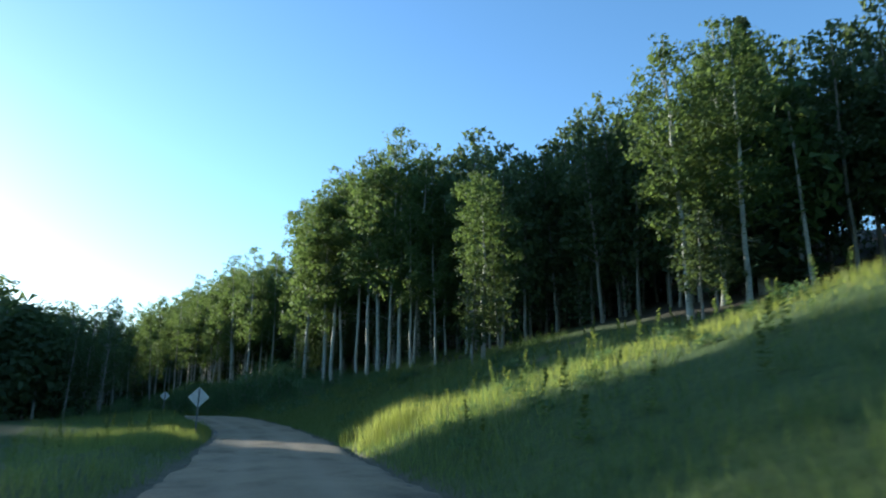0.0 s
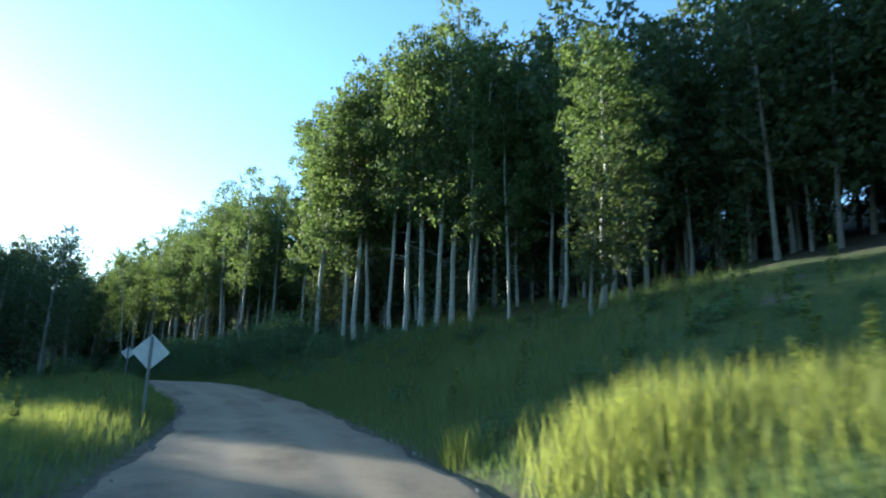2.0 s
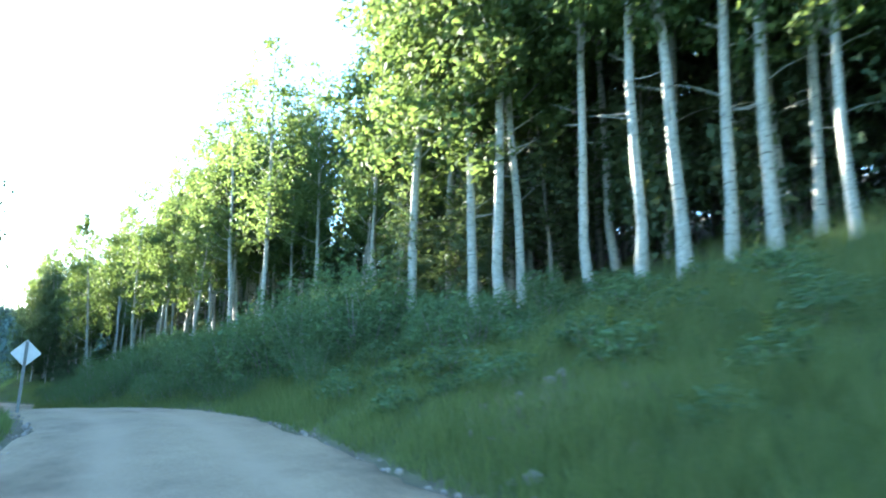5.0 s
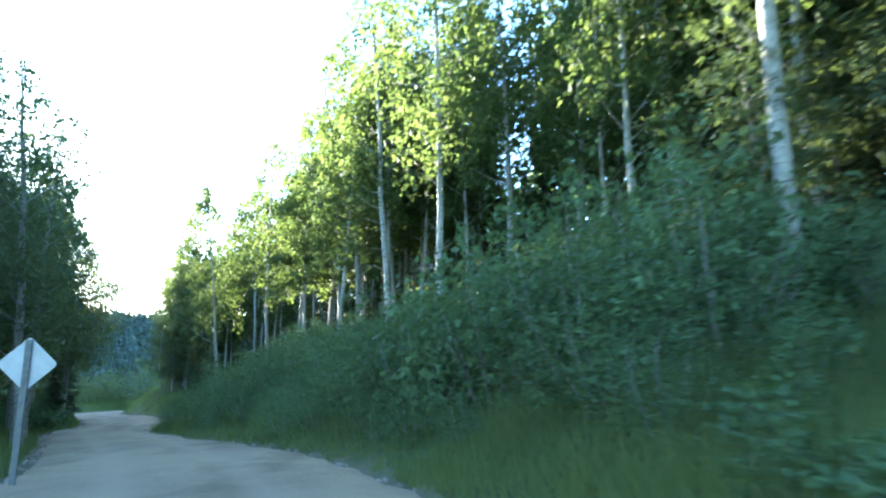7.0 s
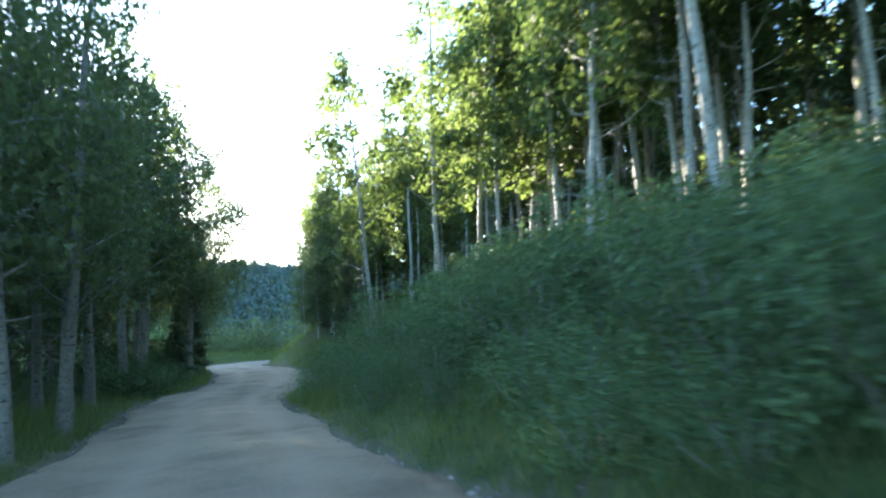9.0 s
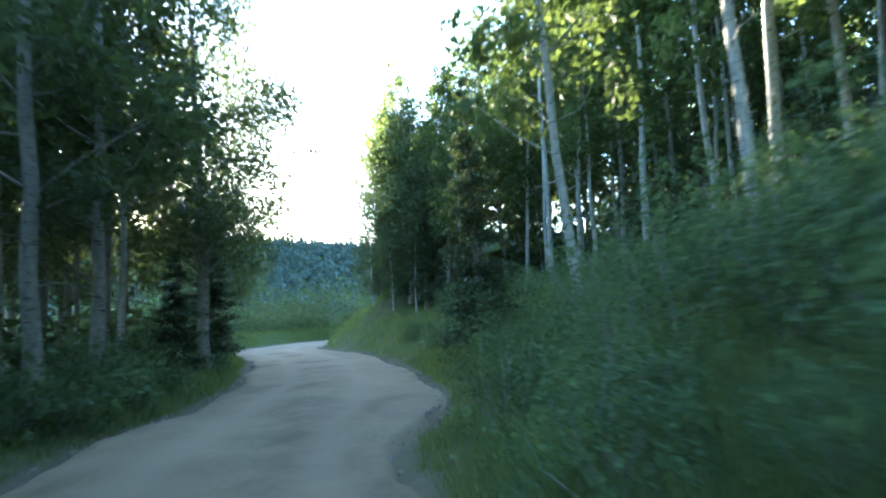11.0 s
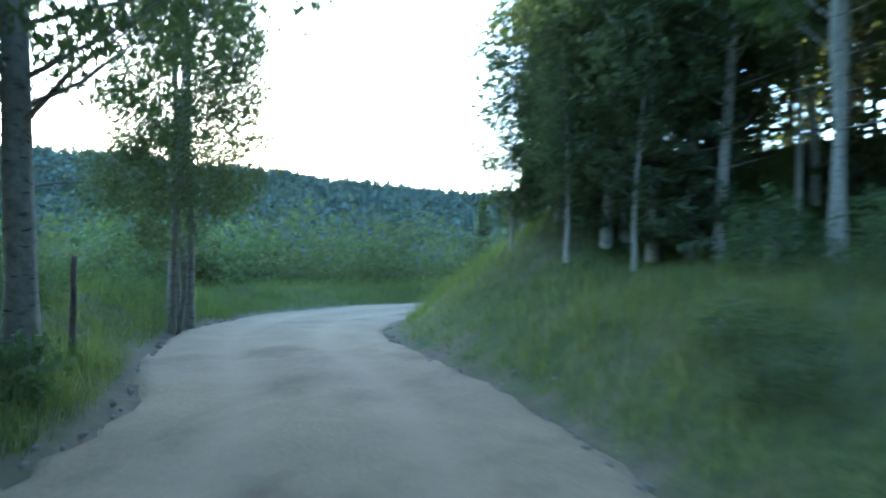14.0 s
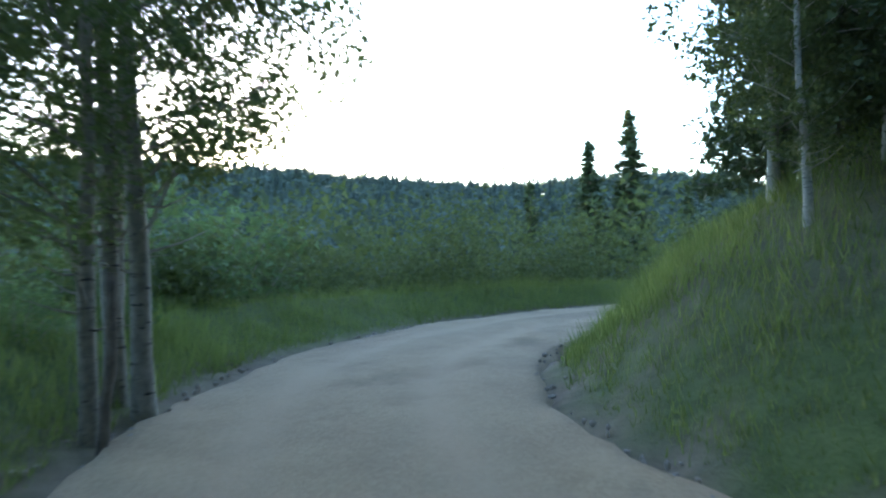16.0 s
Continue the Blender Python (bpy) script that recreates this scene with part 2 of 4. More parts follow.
def broadleaf(seed, H, base, R, r0, nleaf, leafsize, mats, name, label, nb=20, clump=1.0):
    """A tall broadleaf tree: tapered trunk with limbs, and a crown of leaves round them."""
    rng = np.random.default_rng(seed)
    path = trunk_path(rng, H * 0.97)
    rad = r0 * (1 - np.clip(path[:, 2] / H, 0, 1)) ** 0.75 + 0.012
    rad[0] *= 1.35
    pieces = [tube(path, rad, 9)]
    blobs = []
    for i in range(nb):
        k = (i + rng.uniform(0, 1)) / nb
        z = H * (base + (1 - base) * (0.04 + 0.93 * k))
        prof = R * (0.35 + 0.75 * math.sin(math.pi * min(1, 0.18 + 0.80 * k)) ** 0.8) * (1.0 if k < 0.8 else 1.0 - 1.6 * (k - 0.8))
        ang = i * 2.4 + rng.uniform(-0.6, 0.6)
        off = prof * rng.uniform(0.35, 0.95)
        hub = at_height(path, min(z, H * 0.95))
        c = hub + np.array([math.cos(ang) * off, math.sin(ang) * off, 0])
        br = clump * (prof * rng.uniform(0.42, 0.62) + 0.12)
        blobs.append((c, np.array([br, br, br * rng.uniform(0.75, 1.15)])))
        z0 = max(0.3, min(z - off * rng.uniform(0.4, 0.9), H * 0.93))
        p0 = at_height(path, z0)
        mid = (p0 + c) / 2 + rng.normal(0, 0.10, 3)
        pr = r0 * (1 - z0 / H) ** 0.75
        pieces.append(tube([p0, mid, c + (c - mid) * 0.3], [max(0.35 * pr, 0.018), max(0.25 * pr, 0.012), 0.005], 3))
    # a few bare dead stubs below the crown
    for i in range(5):
        z0 = H * rng.uniform(0.15, max(base, 0.2))
        p0 = at_height(path, z0)
        an = rng.uniform(0, 6.28)
        q = p0 + np.array([math.cos(an), math.sin(an), rng.uniform(-0.1, 0.4)]) * rng.uniform(0.4, 1.1)
        pieces.append(tube([p0, (p0 + q) / 2 + rng.normal(0, 0.04, 3), q], [0.02, 0.013, 0.004], 4))
    tv, tf = pieces[0]
    bv, bf = join(pieces[1:])
    pts, nrm = crown_points(rng, blobs, nleaf)
    lv, lf = leaves(rng, pts, nrm, leafsize, True)
    ob = thing(name, label, "tree", "aspens along the road")
    part("trunk", mesh_of("trunk", tv, tf, mats[0], True), ob)
    tagged(part("branchwork", mesh_of("branchwork", bv, bf, mats[0], True), ob), kind="stuff")
    part("crown", mesh_of("crown", lv, lf, mats[1]), ob)
    return ob


def spruce(seed, H, R, nleaf, name, label, size=0.20):
    rng = np.random.default_rng(seed)
    path = trunk_path(rng, H, 0.06, 7)
    rad = 0.028 * H * (1 - np.clip(path[:, 2] / H, 0, 1)) + 0.01
    pieces = [tube(path, rad, 7)]
    P, N = [], []
    nw = int(H * 2.6)
    for i in range(nw):
        k = (i + 0.5) / nw
        z = H * (0.06 + 0.93 * k)
        L = R * (1 - k) ** 0.85 + 0.10
        m = 6
        per = max(4, int(nleaf * (L / R) / (nw * m * 0.55)))
        for j in range(m):
            an = j * 6.283 / m + i * 0.9 + rng.uniform(-0.35, 0.35)
            l = L * rng.uniform(0.55, 1.15)
            z = H * (0.06 + 0.93 * k) + rng.uniform(-0.5, 0.5) * H / nw * 1.1
            droop = rng.uniform(0.18, 0.42)
            d = np.array([math.cos(an), math.sin(an), 0])
            s = rng.uniform(0.12, 1.0, per) ** 0.8
            p = at_height(path, min(z, H * 0.985)) + d * (s * l)[:, None] + np.column_stack([np.zeros(per), np.zeros(per), -droop * l * s + 0.22 * l * s ** 3])
            p += rng.normal(0, 0.05 + 0.08 * L, (per, 3)) * np.array([1, 1, 0.45])
            P.append(p)
            N.append(np.array([0, 0, 1.0]) + rng.normal(0, 0.45, (per, 3)))
            tip = at_height(path, min(z, H * 0.985)) + d * l + np.array([0, 0, -droop * l + 0.22 * l])
            pieces.append(tube([at_height(path, min(z, H * 0.985)), at_height(path, min(z, H * 0.985)) + d * l * 0.5 + np.array([0, 0, -droop * l * 0.45]), tip], [0.018, 0.012, 0.004], 4))
    tv, tf = pieces[0]
    bv, bf = join(pieces[1:])
    P, N = np.vstack(P), np.vstack(N)
    lv, lf = leaves(rng, P, N, size, True)
    ob = thing(name, label, "tree", "spruces by the road")
    part("trunk", mesh_of("trunk", tv, tf, BARK_GREY, True), ob)
    tagged(part("branchwork", mesh_of("branchwork", bv, bf, BARK_GREY, True), ob), kind="stuff")
    part("crown", mesh_of("crown", lv, lf, NEEDLE), ob)
    return ob


def shrub(seed, H, R, nleaf, name, label, mat, size=0.13):
    rng = np.random.default_rng(seed)
    pieces, blobs = [], []
    for i in range(11):
        an, rr = i * 2.4, R * math.sqrt((i + 0.3) / 11) * 0.9
        top = np.array([math.cos(an) * rr, math.sin(an) * rr, H * rng.uniform(0.45, 0.9) * (1 - 0.35 * rr / R)])
        root = np.array([math.cos(an) * rr * 0.25, math.sin(an) * rr * 0.25, -0.15])
        pieces.append(tube([root, (root + top) / 2 + rng.normal(0, 0.08, 3), top], [0.022, 0.016, 0.005], 5))
        br = R * rng.uniform(0.32, 0.5)
        blobs.append((top, np.array([br, br, br * 1.1])))
        low = top * np.array([1.1, 1.1, 0.45])
        blobs.append((low, np.array([br, br, H * 0.30])))
    pts, nrm = crown_points(rng, blobs, nleaf)
    pts[:, 2] = np.abs(pts[:, 2])
    lv, lf = leaves(rng, pts, nrm, size, True)
    ob = thing(name, label, "shrub", "shrubs on the road bank")
    tv, tf = join(pieces)
    tagged(part("woody_base", mesh_of("woody_base", tv, tf, BARK_GREY, True), ob), kind="stuff")
    part("foliage", mesh_of("foliage", lv, lf, mat), ob)
    return ob


# ---- the lie of the land ----
LINE = [(0.65, -60, 0), (0.65, 0, 0), (0.65, 30, 0.0), (0.2, 40, 0.1), (-1.0, 46, 0.35), (-2.6, 53, 0.58),
        (-5.2, 60, 0.60), (-8.3, 66.5, 0.42), (-11.3, 72.5, 0.20), (-14.8, 79, 0.04), (-16.8, 85.5, -0.05), (-19.1, 91, -0.1),
        (-22.4, 97, -0.15), (-26.0, 101.5, -0.2), (-28.2, 106, -0.25), (-28.6, 110.5, -0.3), (-27.9, 115, -0.35),
        (-26.1, 119.5, -0.4), (-23.4, 124, -0.5), (-19.4, 128.5, -0.7), (-12.0, 134, -1.0), (0, 140, -1.5), (20, 146, -2)]
def catmull(pts, n):
    p = np.array(pts, float)
    p = np.vstack([2*p[0]-p[1], p, 2*p[-1]-p[-2]])
    out = []
    for i in range(1, len(p)-2):
        a, b, c, e = p[i-1:i+3]
        for k in range(n):
            t = k/n
            out.append(.5*((2*b)+(c-a)*t+(2*a-5*b+4*c-e)*t*t+(3*b-a-3*c+e)*t**3))
    out.append(p[-2])
    return np.array(out)
ROAD = catmull(LINE, 24)
TAN = np.gradient(ROAD[:, :2], axis=0); TAN /= np.linalg.norm(TAN, axis=1)[:, None]
NRM = np.stack([TAN[:, 1], -TAN[:, 0]], 1)
HALF = 2.4
def sstep(a, b, v):
    t = np.clip((v-a)/(b-a), 0, 1); return t*t*(3-2*t)
NAR = .85*sstep(63, 71, ROAD[:, 1])*(1-sstep(78, 84, ROAD[:, 1]))
WIDE = HALF-.12*np.clip((ROAD[:, 1]-76)/12, 0, 1)
def lateral(x, y):
    x = np.asarray(x, float).ravel(); y = np.asarray(y, float).ravel()
    s = np.empty(len(x)); zr = np.empty(len(x)); u = np.empty(len(x))
    for k in range(0, len(x), 4000):
        dx = x[k:k+4000, None]-ROAD[None, :, 0]; dy = y[k:k+4000, None]-ROAD[None, :, 1]
        d2 = dx*dx+dy*dy; i = d2.argmin(1); j = np.arange(len(i))
        side = np.sign(dx[j, i]*NRM[i, 0]+dy[j, i]*NRM[i, 1]); side[side == 0] = 1
        s[k:k+4000] = side*(np.sqrt(d2[j, i])+HALF-WIDE[i]+NAR[i]*(side > 0)); zr[k:k+4000] = ROAD[i, 2]; u[k:k+4000] = ROAD[i, 1]
    return s, zr, u
def lumps(x, y):
    return (.5*np.sin(.83*x+1.3*np.sin(.31*y))*np.sin(.71*y+.9)+.3*np.sin(1.9*x+.4*y)*np.sin(1.63*y-.7*x)+.5*np.sin(.17*x-.23*y))
def height(x, y):
    shape = np.shape(x)
    x = np.asarray(x, float).ravel(); y = np.asarray(y, float).ravel()
    s, zr, u = lateral(x, y)
    d = np.maximum(np.abs(s)-HALF, 0)
    # uphill side
    gentle = np.where(d < 11, .40*d, 4.4+.30*(d-11)); gentle = np.where(d > 70, 22.1+.06*(d-70), gentle)*(.86+.14*sstep(22, 40, y)+.22*(1-sstep(17.2, 21.5, .77*x+.636*y)))
    steep = (2.1+1.4*sstep(99, 106, u))*(1-np.exp(-d/(2.8+.5*sstep(100, 107, u))))+.11*np.maximum(d-8, 0)+.40*sstep(100, 107, u)*np.clip(d-2.8, 0, 3.4)
    k = sstep(89, 99, u)
    up = gentle*(1-k)+steep*k
    up = up*(1-np.exp(-(d/1.2)**2)*.6)
    # downhill side
    k2 = sstep(84, 95, u)
    flat = .25*np.exp(-((d-2.0)/1.3)**2)-.02*d
    flat = np.maximum(flat, -2)
    berm = .7*np.exp(-((d-2.4)/1.5)**2)-np.minimum(.22*np.maximum(d-3, 0), 13)
    down = flat*(1-k2)+berm*k2
    z = zr+np.where(s > 0, up, down)
    # the far side of the valley
    r = np.hypot(x+24, y-100)
    az = np.degrees(np.arctan2(-(x+24), y-100))
    # raised towards the sun to keep its light off the road and bend
    ridge = 40+2.5*np.sin(az*.11+.6)+1.6*np.sin(az*.31)+sstep(18, 38, az)*9+3*sstep(31, 34, az)*(1-sstep(38.2, 40.5, az))
    far = sstep(90, 400, r)*ridge
    w = sstep(-25, 0, az)*(1-sstep(95, 130, az))
    z = np.where(s < 0, z+far*1.25*w, z+far*.6*w*sstep(120, 200, r))
    z += lumps(x, y)*(.13*sstep(.3, 3, d)+.25*sstep(15, 60, d))
    z -= np.where(np.abs(s) < HALF+.1, .14, .14*np.exp(-d/.25))
    return z.reshape(shape)


def ground_at(x, y):
    return float(height(np.array([x]), np.array([y]))[0])


def axis(lo, hi, step, reach, n):
    g = np.geomspace(1.0, reach, n)
    return np.concatenate([lo - g[::-1] * step * 2, np.arange(lo, hi, step), hi + g * step * 2])


def bare_cut(x, y, s):
    """Where the bank has slipped and shows bare soil."""
    d = s - HALF
    return np.clip(1.15 * np.exp(-((y - 46.4) / 2.1) ** 2) - 0.3, 0, 0.62) * sstep(1.2, 1.9, d + 0.5 * lumps(x * 1.7 + 2, y * 2.3)) * (1 - sstep(2.5, 3.3, d + 0.8 * lumps(x * 2.1, y * 2.1)))


xs, ys = axis(-60, 45, 0.7, 2400, 42), axis(-25, 140, 0.7, 2400, 42)
X, Y = np.meshgrid(xs, ys)
Z = height(X, Y)
nx, ny = len(xs), len(ys)
idx = np.arange(nx * ny).reshape(ny, nx)
quads = np.stack([idx[:-1, :-1], idx[:-1, 1:], idx[1:, 1:], idx[1:, :-1]], -1).reshape(-1, 4)
gm = mesh_of("ground", np.column_stack([X.ravel(), Y.ravel(), Z.ravel()]), quads, GROUND, True)
S, _, U = lateral(X.ravel(), Y.ravel())
D = np.maximum(np.abs(S) - HALF, 0)
wav = lumps(X.ravel() * 1.7 + 3, Y.ravel() * 1.7)
bare = np.clip(1.1 - D / (np.where(S > 0, 0.22, 0.42) + 0.2 * wav), 0, 1)
bank = sstep(92, 100, U) * (S > 0) * sstep(0.4, 1.2, D) * (1 - sstep(5.0, 7.0, D)) * np.clip(0.28 + 0.7 * wav, 0, 1)
cut = bare_cut(X.ravel(), Y.ravel(), S) * np.clip(0.7 + 0.6 * wav, 0, 1)
bare = np.clip(np.maximum(np.maximum(bare, bank), cut), 0, 1)
litter = np.where(S > 0, sstep(9.0 + 6.5 * (Y.ravel() < 45), 12.5 + 7 * (Y.ravel() < 45), D) * (Y.ravel() > 28) * (1 - sstep(84, 90, U)), sstep(2.5, 5, D) * (1 - sstep(26, 40, D)) * sstep(58, 64, U) * (1 - sstep(92, 97, U)))
colattr = gm.attributes.new("bare", 'FLOAT_COLOR', 'POINT')
colattr.data.foreach_set("color", np.column_stack([bare, litter, np.zeros_like(bare), np.ones_like(bare)]).ravel())
ground = tagged(new("ground", gm), "grassy hillside ground with bare soil beside the gravel road", "ground", kind="structure")

# the gravel road
rng = np.random.default_rng(5)
cols = np.linspace(-1, 1, 25)
arc = np.concatenate([[0], np.cumsum(np.linalg.norm(np.diff(ROAD[:, :2], axis=0), axis=1))])
ul = np.arange(0, arc[-1], 0.4)
cx, cy, cz = (np.interp(ul, arc, ROAD[:, k]) for k in range(3))
hw = np.interp(ul, arc, WIDE)
tx, ty = np.gradient(cx), np.gradient(cy)
tl = np.hypot(tx, ty)
tx, ty = tx / tl, ty / tl
wl = hw + 0.18 * np.sin(ul * 0.9) * np.sin(ul * 0.37 + 1) + rng.normal(0, 0.05, len(ul))
wr = hw - np.interp(ul, arc, NAR) + 0.15 * np.sin(ul * 0.7 + 2) * np.sin(ul * 0.29) + rng.normal(0, 0.05, len(ul))
V, TR = [], []
for i in range(len(ul)):
    for c in cols:
        s = c * (wr[i] if c > 0 else wl[i])
        rut = math.exp(-((abs(s + 0.1) - 0.85) / 0.28) ** 2)
        z = cz[i] + 0.06 * (1 - c * c) - 0.025 * rut + 0.012 * math.sin(ul[i] * 1.3 + s * 2) + rng.normal(0, 0.006) - (0.22 if abs(c) > 0.99 else 0)
        V.append((cx[i] + ty[i] * s, cy[i] - tx[i] * s, z + 0.01))
        TR.append(0.55 * rut)
nc = len(cols)
ri = np.arange(len(V)).reshape(-1, nc)
rq = np.stack([ri[:-1, :-1], ri[:-1, 1:], ri[1:, 1:], ri[1:, :-1]], -1).reshape(-1, 4)
rm = mesh_of("road", V, rq, GRAVEL, True)
ra = rm.attributes.new("track", 'FLOAT', 'POINT')
ra.data.foreach_set("value", TR)
tagged(new("road", rm), "pale grey gravel road with worn wheel tracks", "road", kind="structure")

# ---- trees ----
TALL = "tall white-barked aspen with a narrow green crown on the grassy bank"
aspens = [broadleaf(11 + i, H, b, R, r, 5400, 0.188, (BARK, LEAF), "aspen_tree", TALL, nb)
          for i, (H, b, R, r, nb) in enumerate([(16.5, .27, 1.85, .115, 26), (18.0, .30, 2.0, .125, 27), (15.0, .30, 1.8, .10, 24),
                                                (17.0, .36, 1.8, .115, 24), (19.0, .32, 2.05, .14, 28), (14.0, .28, 1.75, .095, 23)])]
backs = [broadleaf(111 + i, H, b, 1.65, .12, 1600, 0.34, (BARK, LEAF), "aspen_tree", TALL, 22) for i, (H, b) in enumerate([(16.5, .27), (15.0, .32), (18.0, .30)])]
SHADY = "leafy aspen with low branches beside the gravel road, leaves coloured for shade"
# these trees carry their shade in the leaf colour
darks = [broadleaf(31 + i, H, b, R, r, 4000, 0.175, (BARK_GREY, LEAF_SHADED), "roadside_aspen", SHADY, nb)
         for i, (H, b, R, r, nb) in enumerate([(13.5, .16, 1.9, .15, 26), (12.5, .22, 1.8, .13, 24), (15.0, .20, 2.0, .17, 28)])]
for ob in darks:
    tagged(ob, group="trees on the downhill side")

edges = [broadleaf(41 + i, H, b, 1.9, .12, 8000, 0.145, (BARK, LEAF_SHADED), "bend_aspen", "leafy aspen at the wood's edge above the bend", 28)
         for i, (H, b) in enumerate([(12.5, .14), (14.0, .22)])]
placed = []


def free(x, y, gap):
    return all((x - a) ** 2 + (y - b) ** 2 > gap * gap for a, b in placed)


used = set()


def put(protos, x, y, scale=1.0, turn=None, slim=1.0, rng=random):
    """Set one of the prototypes, or a copy of it, on the ground."""
    ob = rng.choice(protos)
    turn = rng.uniform(0, 360) if turn is None else turn
    sx = scale * slim * rng.uniform(0.94, 1.06)
    m = pose(x, y, ground_at(x, y) - 0.05, rng.uniform(-1.5, 1.5), rng.uniform(-1.5, 1.5), turn) @ Matrix.Diagonal((sx, sx, scale, 1))
    placed.append((x, y))
    if ob.name not in used:
        used.add(ob.name)
        ob.matrix_basis = m
        return ob
    keep = ob.matrix_basis.copy()
    ob.matrix_basis = Matrix.Identity(4)
    c = copy_thing(ob, m)
    ob.matrix_basis = keep
    return c


random.seed(4)
EDGE = [(5.3, 56.8), (5.9, 55.7), (6.6, 56.2), (7.6, 53.7), (8.1, 52.1), (8.8, 51.3), (9.5, 50.6), (10.2, 50.0), (11.3, 49.9), (12.1, 46.4),
        (14.1, 44.4), (16.2, 46.4), (7.1, 58.5), (8.1, 59.5), (8.7, 63.7), (9.2, 68.2), (5.6, 60.5), (4.6, 64.0), (3.7, 58.5), (6.4, 62.0),
        (9.9, 56.5), (10.6, 54.0), (12.2, 52.0), (13.6, 49.0), (9.4, 59.8), (11.6, 57.6), (14.6, 46.8), (7.4, 65.5)]
MIDDLE = [(3.2, 66.0), (1.2, 69.5), (-1.0, 67.2), (-1.7, 78.5), (-1.35, 75.9), (-0.7, 77.0), (0.7, 76.7), (0.85, 74.3), (-1.9, 84.0), (-3.6, 86.5), (-5.0, 79.0),
          (-6.7, 80.0), (-9.1, 83.2), (-11.6, 83.9), (-8.0, 86.0), (-4.6, 74.0), (-2.6, 71.8)]
BEND = [(-16.75, 103.0), (-21.3, 107.0), (-20.2, 105.6), (-11.8, 108.2), (-16.2, 108.6), (-14.4, 102.3), (-15.0, 109.6), (-9.5, 106.0), (-8.0, 103.0),
        (-5.5, 105.0), (-10.5, 100.5), (-6.0, 99.0), (-12.0, 98.0), (-7.5, 95.5), (-18.5, 109.8), (-3.5, 96.0)]
for x, y in EDGE:
    put(aspens[:2] + aspens[3:5] if y > 49 else aspens[:4], x, y, random.uniform(0.98, 1.12) if y > 49 else random.uniform(0.70, 0.82), None, 1.2 if x < 6.5 else 1.0)
# lit aspens that stand out in front of the hollow
for x, y, k, slim in [(13.2, 39.1, 0.74, 1.3), (20.5, 28.5, 1.0, 1.25), (22.9, 27.2, 0.95, 1.2), (23.8, 30.2, 1.05, 1.1)]:
    put([aspens[3]] if y > 35 else aspens[:1], x, y, k, None, slim)
for x, y in MIDDLE:
    put(aspens, x, y, random.uniform(0.70, 0.82))
for x, y in BEND:
    put(aspens, x, y, random.uniform(0.66, 0.80))
for x, y in [(-21.9, 109.9), (-21.3, 108.1), (-21.8, 111.8), (-20.9, 109.6), (-21.0, 112.6), (-19.8, 110.8), (-21.6, 114.4), (-19.2, 112.4), (-18.0, 107.4), (-16.9, 105.4)]:
    put(edges if x < -20.5 else aspens, x, y, random.uniform(0.70, 0.80) if x < -20.5 else random.uniform(0.58, 0.68))
n0, tries = len(placed), 0
while len(placed) < n0 + 20 and tries < 9000:
    tries += 1
    x, y = random.uniform(-22, 6), random.uniform(90, 122)
    s, _, u = (float(v[0]) for v in lateral([x], [y]))
    if s < (10 if y < 101 else 7.0) or not free(x, y, 1.3) or (y < 100 and x > -4):
        continue
    put(backs if s > 9.5 else aspens, x, y, random.uniform(0.68, 0.84))
# aspens in the hollow, shade put into leaf and bark colour, and a few spruces
hollow = [broadleaf(25 + i, H, b, R, .12, 2100, 0.33, (BARK_GREY, LEAF_SHADED), "shaded_aspen", "tall dense aspen in the hollow, shade put into leaf and bark colour", 30)
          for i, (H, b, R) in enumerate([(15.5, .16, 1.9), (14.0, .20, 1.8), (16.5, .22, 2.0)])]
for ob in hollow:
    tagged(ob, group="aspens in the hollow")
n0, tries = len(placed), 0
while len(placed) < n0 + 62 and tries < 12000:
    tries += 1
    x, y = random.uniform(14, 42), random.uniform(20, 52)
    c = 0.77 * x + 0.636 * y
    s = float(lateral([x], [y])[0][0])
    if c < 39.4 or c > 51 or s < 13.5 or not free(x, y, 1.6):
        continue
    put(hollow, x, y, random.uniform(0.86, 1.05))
# saplings and low boughs between the trunks of the edge
for x, y in EDGE:
    if x < 7.5:
        for k in range(1 if y < 58 else 2):
            put(hollow[:2], x + random.uniform(-0.9, 2.4), y + random.uniform(-1.0, 2.2), random.uniform(0.28, 0.50), None, 1.35)
    elif y > 45:
        put(hollow[:2], x + random.uniform(1.6, 3.2), y + random.uniform(2.0, 3.5), random.uniform(0.3, 0.45), None, 1.35)
for x, y, k in [(12.3, 38.3, 0.42), (13.9, 38.3, 0.46), (20.2, 27.2, 0.40), (21.6, 28.0, 0.48)]:
    put(hollow[:2], x, y, k, None, 1.3)
for x, y in [(-15.2, 109.5), (-14.2, 112.0), (-13.0, 115.0), (-12.2, 111.0), (-15.0, 117.0), (-11.5, 118.0), (-16.2, 113.5), (-13.6, 119.5)]:
    put(hollow, x, y, random.uniform(0.72, 0.84), None, 1.1)
# and more of the shade-coloured aspens, which close the view between the trunks
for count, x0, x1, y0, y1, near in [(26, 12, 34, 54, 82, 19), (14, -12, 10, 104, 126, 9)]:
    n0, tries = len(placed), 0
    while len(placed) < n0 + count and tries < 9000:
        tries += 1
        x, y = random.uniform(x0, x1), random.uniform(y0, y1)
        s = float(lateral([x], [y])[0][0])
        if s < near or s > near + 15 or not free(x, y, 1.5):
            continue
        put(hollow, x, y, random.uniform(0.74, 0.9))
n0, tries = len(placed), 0
